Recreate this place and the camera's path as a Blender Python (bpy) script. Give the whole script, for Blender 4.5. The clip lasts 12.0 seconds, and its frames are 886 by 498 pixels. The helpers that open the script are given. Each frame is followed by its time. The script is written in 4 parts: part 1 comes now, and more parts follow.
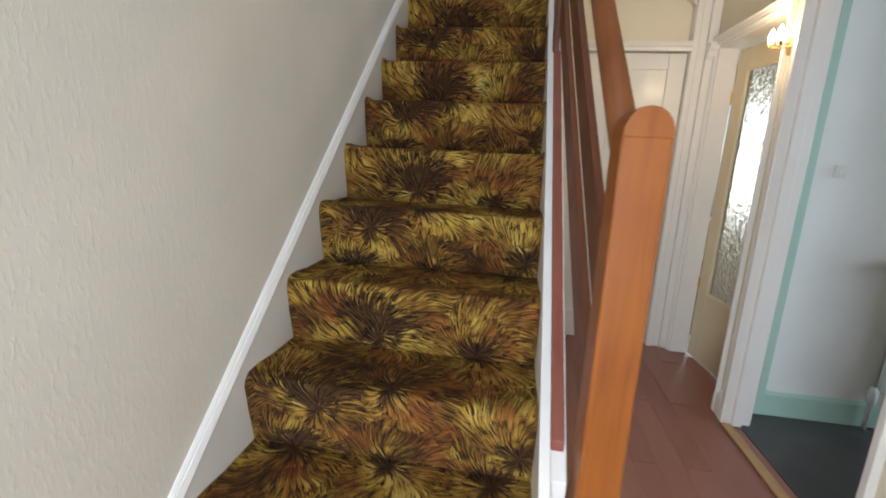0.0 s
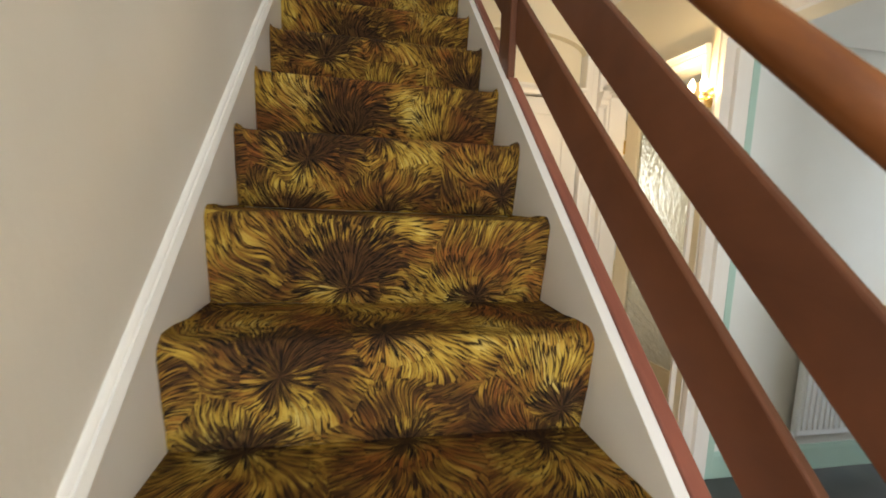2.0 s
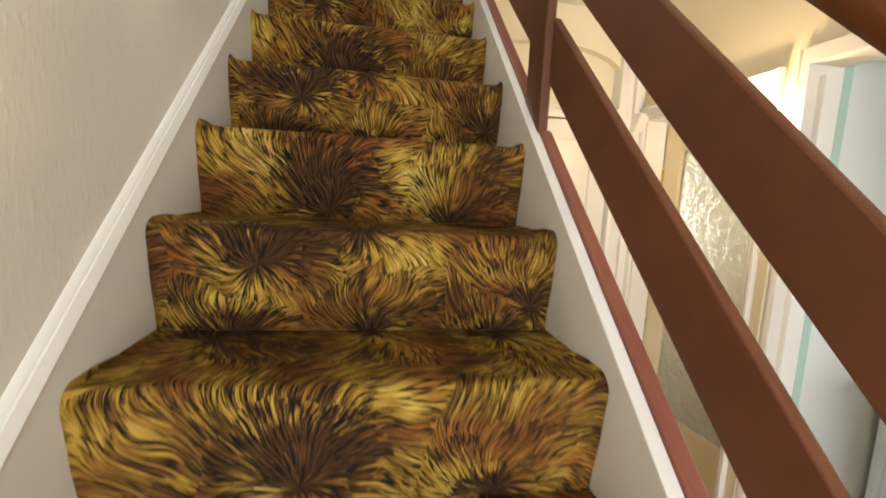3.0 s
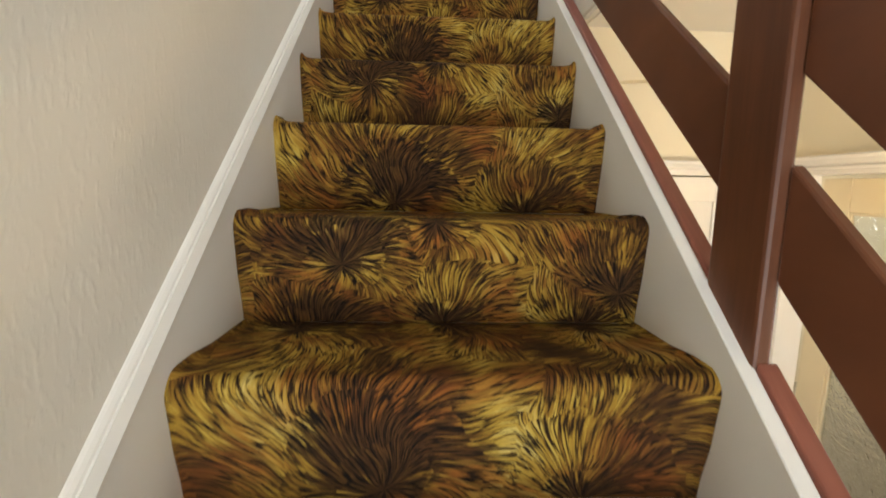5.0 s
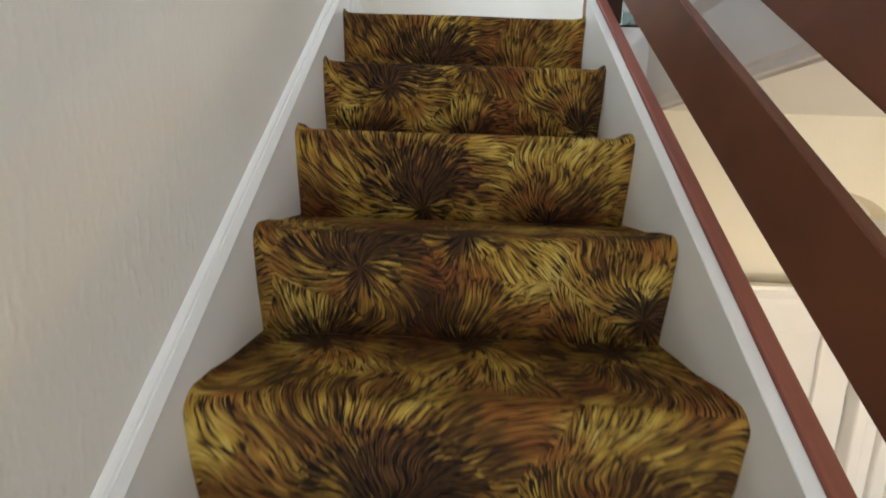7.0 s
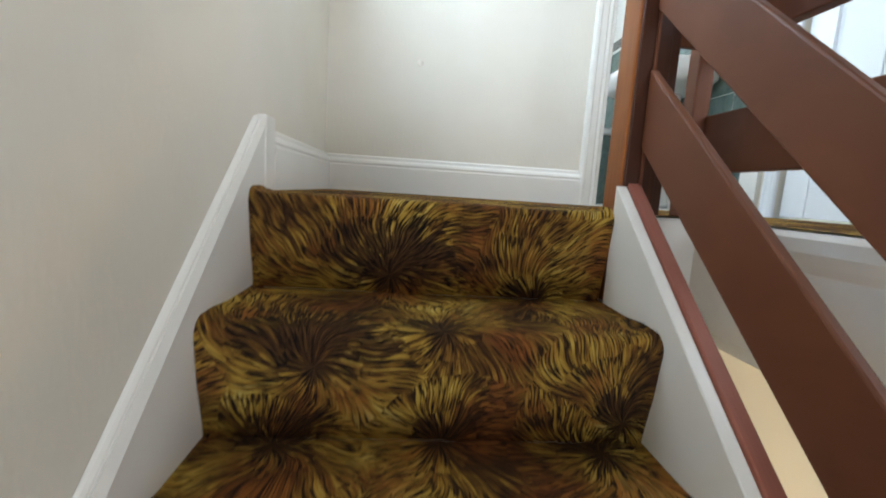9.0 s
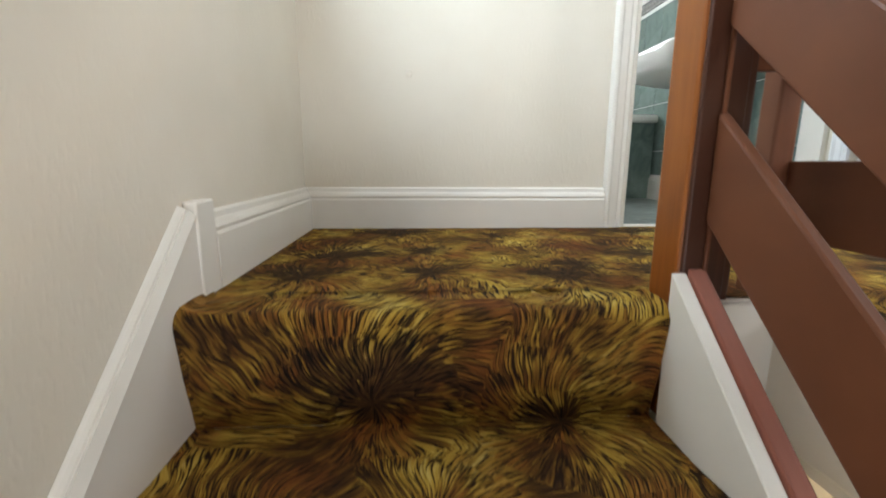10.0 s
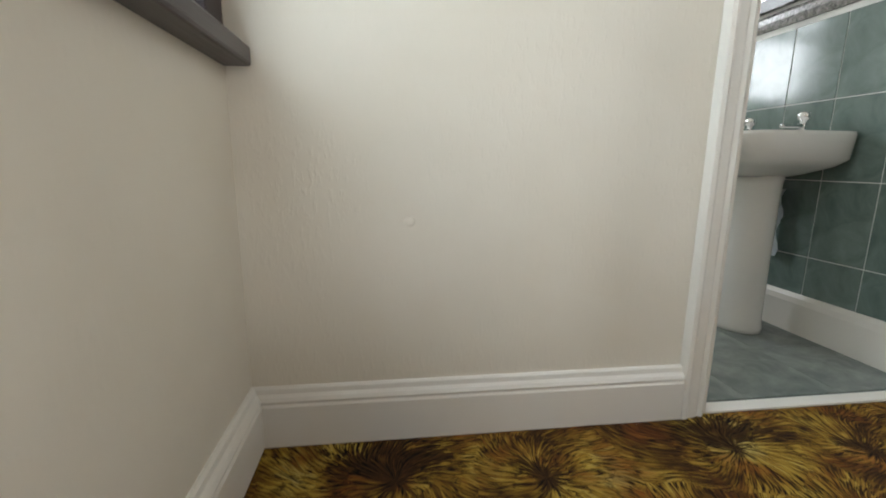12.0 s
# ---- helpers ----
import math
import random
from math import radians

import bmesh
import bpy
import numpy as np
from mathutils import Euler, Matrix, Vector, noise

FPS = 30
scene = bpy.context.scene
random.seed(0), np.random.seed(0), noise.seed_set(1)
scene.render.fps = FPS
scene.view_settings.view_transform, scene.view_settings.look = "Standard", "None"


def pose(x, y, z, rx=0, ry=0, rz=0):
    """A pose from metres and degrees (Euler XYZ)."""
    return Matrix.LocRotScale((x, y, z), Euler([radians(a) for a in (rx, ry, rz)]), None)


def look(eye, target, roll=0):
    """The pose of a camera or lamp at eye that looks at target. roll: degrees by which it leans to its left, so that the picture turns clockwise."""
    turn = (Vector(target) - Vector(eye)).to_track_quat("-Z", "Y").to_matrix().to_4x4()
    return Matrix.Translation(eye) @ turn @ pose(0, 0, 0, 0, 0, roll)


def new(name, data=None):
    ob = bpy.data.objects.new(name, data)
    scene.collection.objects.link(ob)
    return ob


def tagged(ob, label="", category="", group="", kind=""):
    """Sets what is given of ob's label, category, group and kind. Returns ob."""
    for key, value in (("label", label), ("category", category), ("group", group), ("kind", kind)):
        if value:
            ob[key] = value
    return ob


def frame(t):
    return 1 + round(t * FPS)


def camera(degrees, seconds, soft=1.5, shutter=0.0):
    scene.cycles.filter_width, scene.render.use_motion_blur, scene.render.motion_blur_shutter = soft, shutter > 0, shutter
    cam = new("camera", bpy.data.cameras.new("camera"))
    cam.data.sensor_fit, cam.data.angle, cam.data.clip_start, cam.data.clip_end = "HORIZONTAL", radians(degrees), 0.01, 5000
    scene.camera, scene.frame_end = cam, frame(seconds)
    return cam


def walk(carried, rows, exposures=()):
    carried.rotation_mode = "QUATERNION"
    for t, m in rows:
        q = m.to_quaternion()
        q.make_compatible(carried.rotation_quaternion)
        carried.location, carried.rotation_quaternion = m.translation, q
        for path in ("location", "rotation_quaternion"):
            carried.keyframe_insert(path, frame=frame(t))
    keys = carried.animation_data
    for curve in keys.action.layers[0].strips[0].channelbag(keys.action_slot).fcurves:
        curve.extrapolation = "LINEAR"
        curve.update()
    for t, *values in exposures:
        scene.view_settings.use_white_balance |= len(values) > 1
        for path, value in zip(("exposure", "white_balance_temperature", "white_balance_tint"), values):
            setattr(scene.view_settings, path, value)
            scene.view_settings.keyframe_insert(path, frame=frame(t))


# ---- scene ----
cam = camera(90.9, 12.0, 1.8, 0.35)

PATH = [
    (0, (0.664, -0.497, 1.016), (0.363, 1.433, 0.586), 2.6),
    (0.5, (0.505, -0.301, 0.984), (0.265, 1.655, 0.641), 2.9),
    (0.6, (0.485, -0.242, 1.016), (0.251, 1.711, 0.652), 2.2),
    (1, (0.37, -0.107, 1.023), (0.353, 1.872, 0.733), 2.0),
    (1.5, (0.29, 0.01, 1.068), (0.563, 1.976, 0.824), 1.9),
    (2, (0.307, 0.182, 1.07), (0.7, 2.129, 0.841), 2.5),
    (2.5, (0.384, 0.443, 1.147), (0.798, 2.387, 0.925), 3.1),
    (2.7, (0.386, 0.492, 1.21), (0.756, 2.441, 0.958), 3.3),
    (3.5, (0.352, 0.684, 1.425), (0.690, 2.642, 1.175), 3.0),
    (4.3, (0.327, 0.896, 1.505), (0.623, 2.864, 1.302), 2.7),
    (4.5, (0.341, 0.945, 1.603), (0.558, 2.922, 1.388), 1.6),
    (5, (0.339, 1.06, 1.698), (0.434, 3.039, 1.422), 1.1),
    (5.5, (0.342, 1.19, 1.902), (0.564, 3.154, 1.6), 1.1),
    (6, (0.379, 1.328, 1.973), (0.519, 3.291, 1.614), 2.3),
    (6.5, (0.379, 1.405, 2.082), (0.371, 3.377, 1.743), 2.1),
    (6.7, (0.362, 1.458, 2.093), (0.351, 3.431, 1.767), 1.8),
    (7.5, (0.340, 1.690, 2.335), (0.337, 3.665, 2.005), 2.2),
    (8.3, (0.321, 1.91, 2.483), (0.326, 3.887, 2.179), 2.6),
    (8.5, (0.315, 1.979, 2.497), (0.322, 3.959, 2.216), 2.9),
    (9, (0.316, 2.111, 2.694), (0.493, 4.084, 2.422), 3.8),
    (9.5, (0.363, 2.27, 2.756), (0.641, 4.228, 2.458), 1.5),
    (10, (0.362, 2.384, 2.896), (0.483, 4.341, 2.503), 0.3),
    (10.5, (0.376, 2.542, 3.038), (0.643, 4.474, 2.599), 0.8),
    (11, (0.388, 2.667, 3.129), (0.655, 4.615, 2.766), 1.6),
    (11.5, (0.322, 2.777, 3.199), (0.511, 4.749, 2.922), 0.2),
    (12, (0.291, 2.973, 3.31), (0.543, 4.919, 2.923), 0.5),
]
walk(cam, [(t, look(eye, target, roll)) for t, eye, target, roll in PATH],
     [(0, 0.06, 5750, 10), (1.0, 0.15, 6500, 10), (1.5, 0.30, 6950, 10), (2.0, 0.38, 6600, 9), (2.5, 0.60, 6750, 10), (4.5, 0.76, 6600, 9), (5.0, 0.74, 6500, 8), (5.5, 0.82, 6400, 9), (6.0, 0.90, 6000, 9), (6.5, 0.66, 5750, 9),
      (8.5, 0.50, 5950, 8), (9.0, 0.44, 5850, 8), (9.5, 0.44, 6100, 10), (10.5, 0.38, 6500, 10), (11.0, 0.14, 6250, 11), (11.5, -0.30, 6400, 10), (12.0, -0.36, 6700, 11)])

# ---- sizes ----
RISE, GOING, WIDE = 0.205, 0.2327, 0.763        # one step, and the width of the flight
TOP = 13 * RISE                                 # landing level
HALL = -2 * RISE                                # hall floor level
CEIL_HALL, CEIL_UP = 2.385, 5.02
WALL_L = -0.02                                  # plaster face of the stair wall
BACK_Y = 3.93                                   # landing end wall
GAL_X, GAL_WALL = 1.0, 1.86                     # gallery edge and gallery wall
FRONT_Y = -1.9                                  # wall behind the walker
HALL_X = 1.95                                   # hall side wall


def nose(n):
    return 0.005 + GOING * n


def slope_z(y):
    return (y - 0.005) * RISE / GOING


# ---- light ----
world = bpy.data.worlds.new("sky")
scene.world = world
world.use_nodes = True
wn = world.node_tree
sky = wn.nodes.new("ShaderNodeTexSky")
sky.sky_type, sky.sun_disc, sky.sun_elevation, sky.sun_rotation = "NISHITA", False, radians(35), radians(200)
wn.links.new(sky.outputs[0], wn.nodes["Background"].inputs[0])
wn.nodes["Background"].inputs[1].default_value = 0.12


def area(name, eye, target, w, hgt, watts, colour):
    data = bpy.data.lights.new(name, "AREA")
    data.shape, data.size, data.size_y, data.energy, data.color = "RECTANGLE", w, hgt, watts, colour
    ob = new(name, data)
    ob.matrix_world = look(eye, target)
    return ob


def bulb_light(name, at, watts, colour, radius=0.03):
    data = bpy.data.lights.new(name, "POINT")
    data.energy, data.color, data.shadow_soft_size = watts, colour, radius
    ob = new(name, data)
    ob.location = at
    return ob


DAY = (0.86, 0.93, 1.0)
area("landing_window_light", (-0.15, 3.38, 4.1), (1.0, 3.36, 3.85), 0.92, 1.0, 18, (0.76, 0.90, 1.0))
area("front_door_light", (0.55, FRONT_Y - 0.02, 0.9), (0.5, 2.0, 0.9), 0.8, 1.9, 56, (0.86, 0.93, 1.0))
# added fill from the front, high up; no source is known there
area("stairwell_fill_light", (0.9, FRONT_Y - 0.02, 3.75), (0.6, 2.0, 2.4), 1.3, 1.1, 5, (0.93, 0.96, 1.0))
# added side fill for the stair wall, without a known source
area("gallery_fill_light", (GAL_WALL + 0.02, 2.0, 4.05), (0.0, 2.1, 3.0), 1.3, 1.2, 19, (0.98, 0.96, 0.93))
area("lobby_window_light", (4.62, 1.2, 0.9), (2.0, 1.3, 0.7), 1.4, 1.2, 25, DAY)
area("bathroom_window_light", (0.74, 5.97, 4.14), (0.95, 4.0, 3.6), 0.56, 0.80, 32, DAY)
area("sitting_room_window_light", (3.7, 6.56, 1.1), (3.0, 3.0, 0.9), 1.5, 1.5, 20, (1.0, 0.95, 0.82))
bulb_light("wall_lamp_bulb_light", (1.83, 2.11, 1.645), 6, (1.0, 0.72, 0.4), 0.02)


# ---- materials ----
class Nodes:
    """Short words for building a node material."""

    def __init__(self, name, rough=0.6, metal=0.0):
        self.mat = bpy.data.materials.new(name)
        self.mat.use_nodes = True
        self.tree = self.mat.node_tree
        self.bsdf = self.tree.nodes["Principled BSDF"]
        self.bsdf.inputs["Roughness"].default_value = rough
        self.bsdf.inputs["Metallic"].default_value = metal

    def add(self, kind, operation=None):
        node = self.tree.nodes.new(kind)
        if operation:
            node.operation = operation
        return node

    def put(self, value, socket):
        if isinstance(value, (int, float, tuple)):
            socket.default_value = value
        else:
            self.tree.links.new(value, socket)

    def math(self, op, a, b=0.0, c=0.0):
        node = self.add("ShaderNodeMath", operation=op)
        for value, socket in zip((a, b, c), node.inputs):
            self.put(value, socket)
        return node.outputs[0]

    def coords(self, kind="Object"):
        return self.add("ShaderNodeTexCoord").outputs[kind]

    def scaled(self, vec, s):
        node = self.add("ShaderNodeMapping")
        self.put(vec, node.inputs["Vector"])
        node.inputs["Scale"].default_value = s
        return node.outputs[0]

    def noise(self, vec, scale, detail=3.0, rough=0.55, distortion=0.0):
        node = self.add("ShaderNodeTexNoise")
        self.put(vec, node.inputs["Vector"])
        node.inputs["Scale"].default_value, node.inputs["Detail"].default_value = scale, detail
        node.inputs["Roughness"].default_value, node.inputs["Distortion"].default_value = rough, distortion
        return node.outputs["Fac"]

    def ramp(self, fac, stops):
        node = self.add("ShaderNodeValToRGB")
        self.put(fac, node.inputs[0])
        ramp = node.color_ramp
        while len(ramp.elements) < len(stops):
            ramp.elements.new(0.5)
        for el, (at, col) in zip(ramp.elements, stops):
            el.position = at
            el.color = (*col, 1.0) if isinstance(col, tuple) else (col, col, col, 1.0)
        return node.outputs[0]

    def mix(self, fac, a, b, blend="MIX"):
        node = self.add("ShaderNodeMix")
        node.data_type, node.blend_type = "RGBA", blend
        self.put(fac, node.inputs[0])
        self.put((*a, 1.0) if isinstance(a, tuple) else a, node.inputs[6])
        self.put((*b, 1.0) if isinstance(b, tuple) else b, node.inputs[7])
        return node.outputs[2]

    def colour(self, value):
        self.put((*value, 1.0) if isinstance(value, tuple) else value, self.bsdf.inputs["Base Color"])

    def bump(self, height, strength, distance):
        node = self.add("ShaderNodeBump")
        node.inputs["Strength"].default_value, node.inputs["Distance"].default_value = strength, distance
        self.put(height, node.inputs["Height"])
        self.tree.links.new(node.outputs[0], self.bsdf.inputs["Normal"])


def paper_mat(name, base, dirt):
    """Painted textured wallpaper with small upright flecks."""
    m = Nodes(name, 0.55)
    p = m.coords()
    flecks = m.noise(m.scaled(p, (1, 1, 0.38)), 95, 3, 0.6)
    lumps = m.noise(p, 22, 2)
    stain = m.noise(p, 1.7, 4)
    m.colour(m.mix(m.ramp(stain, [(0.35, 0.0), (0.75, 1.0)]), base, dirt))
    m.bump(m.math("ADD", m.math("MULTIPLY", m.ramp(flecks, [(0.5, 0.0), (0.68, 1.0)]), 0.7), m.math("MULTIPLY", lumps, 0.6)), 0.25, 0.0018)
    return m.mat


def plain_mat(name, base, dark, rough=0.5, grain=30.0, relief=0.15):
    m = Nodes(name, rough)
    p = m.coords()
    a = m.noise(p, 2.3, 4)
    b = m.noise(p, grain, 3)
    m.colour(m.mix(m.math("MULTIPLY", m.ramp(a, [(0.35, 0.0), (0.8, 1.0)]), 0.8), base, dark))
    m.bump(b, relief, 0.001)
    return m.mat


def wood_mat(name, light, mid, dark, rough=0.32, axis=(1, 1, 0.06)):
    m = Nodes(name, rough)
    p = m.coords()
    grain = m.noise(m.scaled(p, axis), 55, 5, 0.6, 0.6)
    fine = m.noise(m.scaled(p, tuple(0.5 * a if a < 0.5 else a * 3 for a in axis)), 90, 3, 0.6)
    wide = m.noise(p, 3.0, 3)
    c = m.mix(m.ramp(grain, [(0.3, 0.0), (0.72, 1.0)]), mid, dark)
    c = m.mix(m.math("MULTIPLY", m.ramp(wide, [(0.35, 0.0), (0.75, 1.0)]), 0.7), c, light)
    m.colour(c)
    m.put(m.math("ADD", m.math("MULTIPLY", fine, 0.22), rough - 0.1), m.bsdf.inputs["Roughness"])
    m.bsdf.inputs["Specular IOR Level"].default_value = 0.30
    m.bump(m.math("ADD", grain, m.math("MULTIPLY", fine, 0.5)), 0.12, 0.0008)
    return m.mat


# whorls of the carpet: place across, place along, size of the dark eye, pull
WHORLS = [(0.285, 0.125, 0.125, 1.0), (0.60, 0.19, 0.048, 1.1), (0.38, 0.42, 0.055, 1.05), (0.19, 0.485, 0.115, 1.0),
          (0.67, 0.685, 0.065, 1.1), (0.12, 0.665, 0.085, 1.05), (0.40, 0.66, 0.060, 1.1), (0.73, 0.59, 0.060, 1.15)]
PERIOD = 0.916


def carpet_mat():
    """Worn patterned pile: long strokes of gold, olive and rust, parted by dark lines, that fan out from dark eyes."""
    m = Nodes("fur_pattern_carpet", 0.95)
    uv = m.coords("UV")
    sep = m.add("ShaderNodeSeparateXYZ")
    wob = m.add("ShaderNodeTexNoise")
    m.put(uv, wob.inputs["Vector"])
    wob.inputs["Scale"].default_value, wob.inputs["Detail"].default_value = 6.5, 1.0
    shift = m.add("ShaderNodeVectorMath", operation="MULTIPLY_ADD")
    m.put(wob.outputs["Color"], shift.inputs[0])
    shift.inputs[1].default_value = (0.088, 0.088, 0.0)
    m.put(uv, shift.inputs[2])
    m.put(shift.outputs[0], sep.inputs[0])
    u, v = m.math("SUBTRACT", sep.outputs[0], 0.044), m.math("SUBTRACT", sep.outputs[1], 0.044)
    best = du = dv = eye = None
    for cu, cv, size, pull in WHORLS:
        a = m.math("WRAP", m.math("SUBTRACT", u, cu), 0.40, -0.40)
        b = m.math("WRAP", m.math("SUBTRACT", v, cv), PERIOD / 2, -PERIOD / 2)
        foot = m.math("SUBTRACT", b, size * 0.34)
        d = m.math("SQRT", m.math("ADD", m.math("MULTIPLY", a, a), m.math("MULTIPLY", b, b)))
        w = m.math("SUBTRACT", m.math("MULTIPLY", d, pull), size * 0.5)
        # each eye is a half moon: sharp at its foot, fading upward
        low = m.math("MULTIPLY", m.math("MAXIMUM", b, 0.0), 2.2)
        high = m.math("MULTIPLY", m.math("MAXIMUM", m.math("MULTIPLY", b, -1.0), 0.0), 1.05)
        side = m.math("MULTIPLY", a, 0.90)
        rel = m.math("DIVIDE", m.math("SQRT", m.math("ADD", m.math("MULTIPLY", side, side), m.math("POWER", m.math("ADD", low, high), 2.0))), size)
        if best is None:
            best, du, dv, eye = w, a, foot, rel
        else:
            near = m.math("LESS_THAN", w, best)
            du = m.math("ADD", m.math("MULTIPLY", near, m.math("SUBTRACT", a, du)), du)
            dv = m.math("ADD", m.math("MULTIPLY", near, m.math("SUBTRACT", foot, dv)), dv)
            best = m.math("MINIMUM", best, w)
            eye = m.math("MINIMUM", eye, rel)
    radius = m.math("SQRT", m.math("ADD", m.math("MULTIPLY", du, du), m.math("MULTIPLY", dv, dv)))
    eye = m.math("MINIMUM", eye, m.math("MULTIPLY", radius, 24.0))
    angle = m.math("ADD", m.math("ARCTAN2", du, dv), m.math("MULTIPLY", radius, 2.4))
    # the fan splits into more strokes as it widens
    ragged_radius = m.math("ADD", radius, m.math("MULTIPLY", m.math("SUBTRACT", m.noise(uv, 30, 1.0), 0.5), 0.05))
    count = m.math("ADD", 9.0, m.math("ADD", m.math("MULTIPLY", m.math("GREATER_THAN", ragged_radius, 0.07), 9.0), m.math("MULTIPLY", m.math("GREATER_THAN", ragged_radius, 0.15), 13.0)))

    def fan(along, spread=1.0):
        ring = m.add("ShaderNodeCombineXYZ")
        k = m.math("MULTIPLY", count, spread)
        m.put(m.math("MULTIPLY", m.math("COSINE", angle), k), ring.inputs[0])
        m.put(m.math("MULTIPLY", m.math("SINE", angle), k), ring.inputs[1])
        m.put(m.math("MULTIPLY", radius, along), ring.inputs[2])
        return ring.outputs[0]

    grains = fan(16.0)
    edge, cell = m.add("ShaderNodeTexVoronoi"), m.add("ShaderNodeTexVoronoi")
    edge.feature = "DISTANCE_TO_EDGE"
    for node in (edge, cell):
        m.put(grains, node.inputs["Vector"])
        node.inputs["Scale"].default_value = 1.0
    tone = m.add("ShaderNodeSeparateColor")
    m.put(cell.outputs["Color"], tone.inputs[0])
    streak = m.noise(fan(26.0, 1.9), 1.0, 2.0, 0.55)
    field = m.noise(uv, 5.0, 3.0)
    pile = m.noise(uv, 420, 2.0, 0.6)
    # dark lines between the strokes, thick and thin
    rim = m.math("ADD", edge.outputs["Distance"], m.math("MULTIPLY", m.math("SUBTRACT", streak, 0.5), 0.70))
    gaps = m.ramp(rim, [(0.0, 0.0), (0.13, 1.0)])
    shade = m.math("ADD", m.math("ADD", m.math("MULTIPLY", tone.outputs[0], 0.22), m.math("MULTIPLY", streak, 0.55)), m.math("MULTIPLY", m.math("SUBTRACT", field, 0.455), 1.35))
    warm = m.ramp(shade, [(0.20, (0.052, 0.023, 0.009)), (0.34, (0.125, 0.058, 0.013)), (0.44, (0.240, 0.125, 0.020)), (0.54, (0.400, 0.242, 0.034)), (0.66, (0.520, 0.345, 0.060)), (0.80, (0.640, 0.480, 0.140))])
    rust = m.noise(uv, 7.0, 2.0)
    olive = m.mix(m.ramp(rust, [(0.46, 0.0), (0.64, 0.72)]), warm, m.mix(tone.outputs[1], (0.080, 0.022, 0.009), (0.34, 0.110, 0.022)))
    lit = m.mix(gaps, (0.024, 0.012, 0.006), olive)
    ragged = m.math("MULTIPLY", m.math("SUBTRACT", m.noise(uv, 22, 3.0), 0.5), 1.3)
    core = m.ramp(m.math("ADD", m.math("ADD", eye, ragged), m.math("ADD", m.math("MULTIPLY", m.math("SUBTRACT", tone.outputs[2], 0.5), 0.75), m.math("MULTIPLY", m.math("SUBTRACT", streak, 0.5), 1.6))), [(0.35, 1.0), (0.88, 0.82), (1.35, 0.0)])
    col = m.mix(core, lit, m.mix(gaps, (0.007, 0.005, 0.004), m.mix(m.ramp(streak, [(0.35, 0.0), (0.65, 1.0)]), (0.012, 0.007, 0.005), (0.095, 0.042, 0.014))))
    col = m.mix(m.math("MULTIPLY", m.math("SUBTRACT", pile, 0.3), 0.5), col, (0.010, 0.007, 0.004))
    m.colour(col)
    m.bsdf.inputs["Specular IOR Level"].default_value = 0.15
    m.bump(m.math("ADD", pile, m.math("MULTIPLY", gaps, 0.5)), 0.5, 0.003)
    return m.mat


def tile_mat(name, base, dark, rough, scale=7.0):
    m = Nodes(name, rough)
    p = m.coords()
    r = m.add("ShaderNodeObjectInfo").outputs["Random"]
    cloud = m.noise(p, scale, 5, 0.6, 0.8)
    c = m.mix(m.ramp(cloud, [(0.3, 0.0), (0.75, 1.0)]), dark, base)
    m.colour(m.mix(m.math("MULTIPLY", r, 0.25), c, dark))
    m.bump(m.noise(p, 18, 2), 0.05, 0.001)
    return m.mat


def glass_mat(name, tint, rough, relief):
    m = Nodes(name, rough)
    m.colour(tint)
    m.bsdf.inputs["Transmission Weight"].default_value = 1.0
    m.bsdf.inputs["IOR"].default_value = 1.45
    v = m.add("ShaderNodeTexVoronoi")
    v.inputs["Scale"].default_value = 26.0
    p = m.coords()
    m.put(p, v.inputs["Vector"])
    m.bump(m.math("ADD", v.outputs["Distance"], m.noise(p, 30, 2, 0.5, 2.0)), relief, 0.004)
    return m.mat


def glow_mat(name, colour, strength):
    m = Nodes(name)
    m.colour(colour)
    m.bsdf.inputs["Emission Color"].default_value = (*colour, 1.0)
    m.bsdf.inputs["Emission Strength"].default_value = strength
    return m.mat


def laminate_mat():
    m = Nodes("red_laminate", 0.3)
    p = m.coords()
    r = m.add("ShaderNodeObjectInfo").outputs["Random"]
    grain = m.noise(m.scaled(p, (1, 0.08, 1)), 60, 4, 0.6, 0.4)
    c = m.mix(grain, (0.30, 0.125, 0.085), (0.20, 0.075, 0.05))
    m.colour(m.mix(m.math("MULTIPLY", r, 0.4), c, (0.34, 0.16, 0.11)))
    return m.mat


WALLPAPER = paper_mat("cream_wallpaper", (0.80, 0.752, 0.655), (0.72, 0.662, 0.555))
HALL_PAPER = paper_mat("yellow_cream_paint", (0.80, 0.72, 0.54), (0.75, 0.66, 0.47))
LOBBY_PAINT = plain_mat("lobby_white_paint", (0.76, 0.75, 0.70), (0.70, 0.68, 0.62), 0.6)
CEILING_PAINT = plain_mat("ceiling_paint", (0.80, 0.78, 0.73), (0.74, 0.71, 0.65), 0.7, 60, 0.3)
GLOSS_WHITE = plain_mat("white_gloss_paint", (0.82, 0.79, 0.73), (0.75, 0.71, 0.64), 0.28, 14, 0.12)
DOOR_WHITE = plain_mat("white_door_paint", (0.84, 0.86, 0.88), (0.80, 0.81, 0.82), 0.3, 20, 0.06)
CREAM_PAINT = plain_mat("cream_door_paint", (0.72, 0.62, 0.42), (0.64, 0.53, 0.34), 0.35, 18, 0.1)
MINT_PAINT = plain_mat("mint_gloss_paint", (0.42, 0.58, 0.49), (0.36, 0.52, 0.43), 0.3, 18, 0.1)
HANDRAIL_WOOD = wood_mat("brown_handrail_varnish", (0.26, 0.095, 0.028), (0.195, 0.066, 0.019), (0.12, 0.038, 0.011), 0.34, (1, 0.06, 0.12))
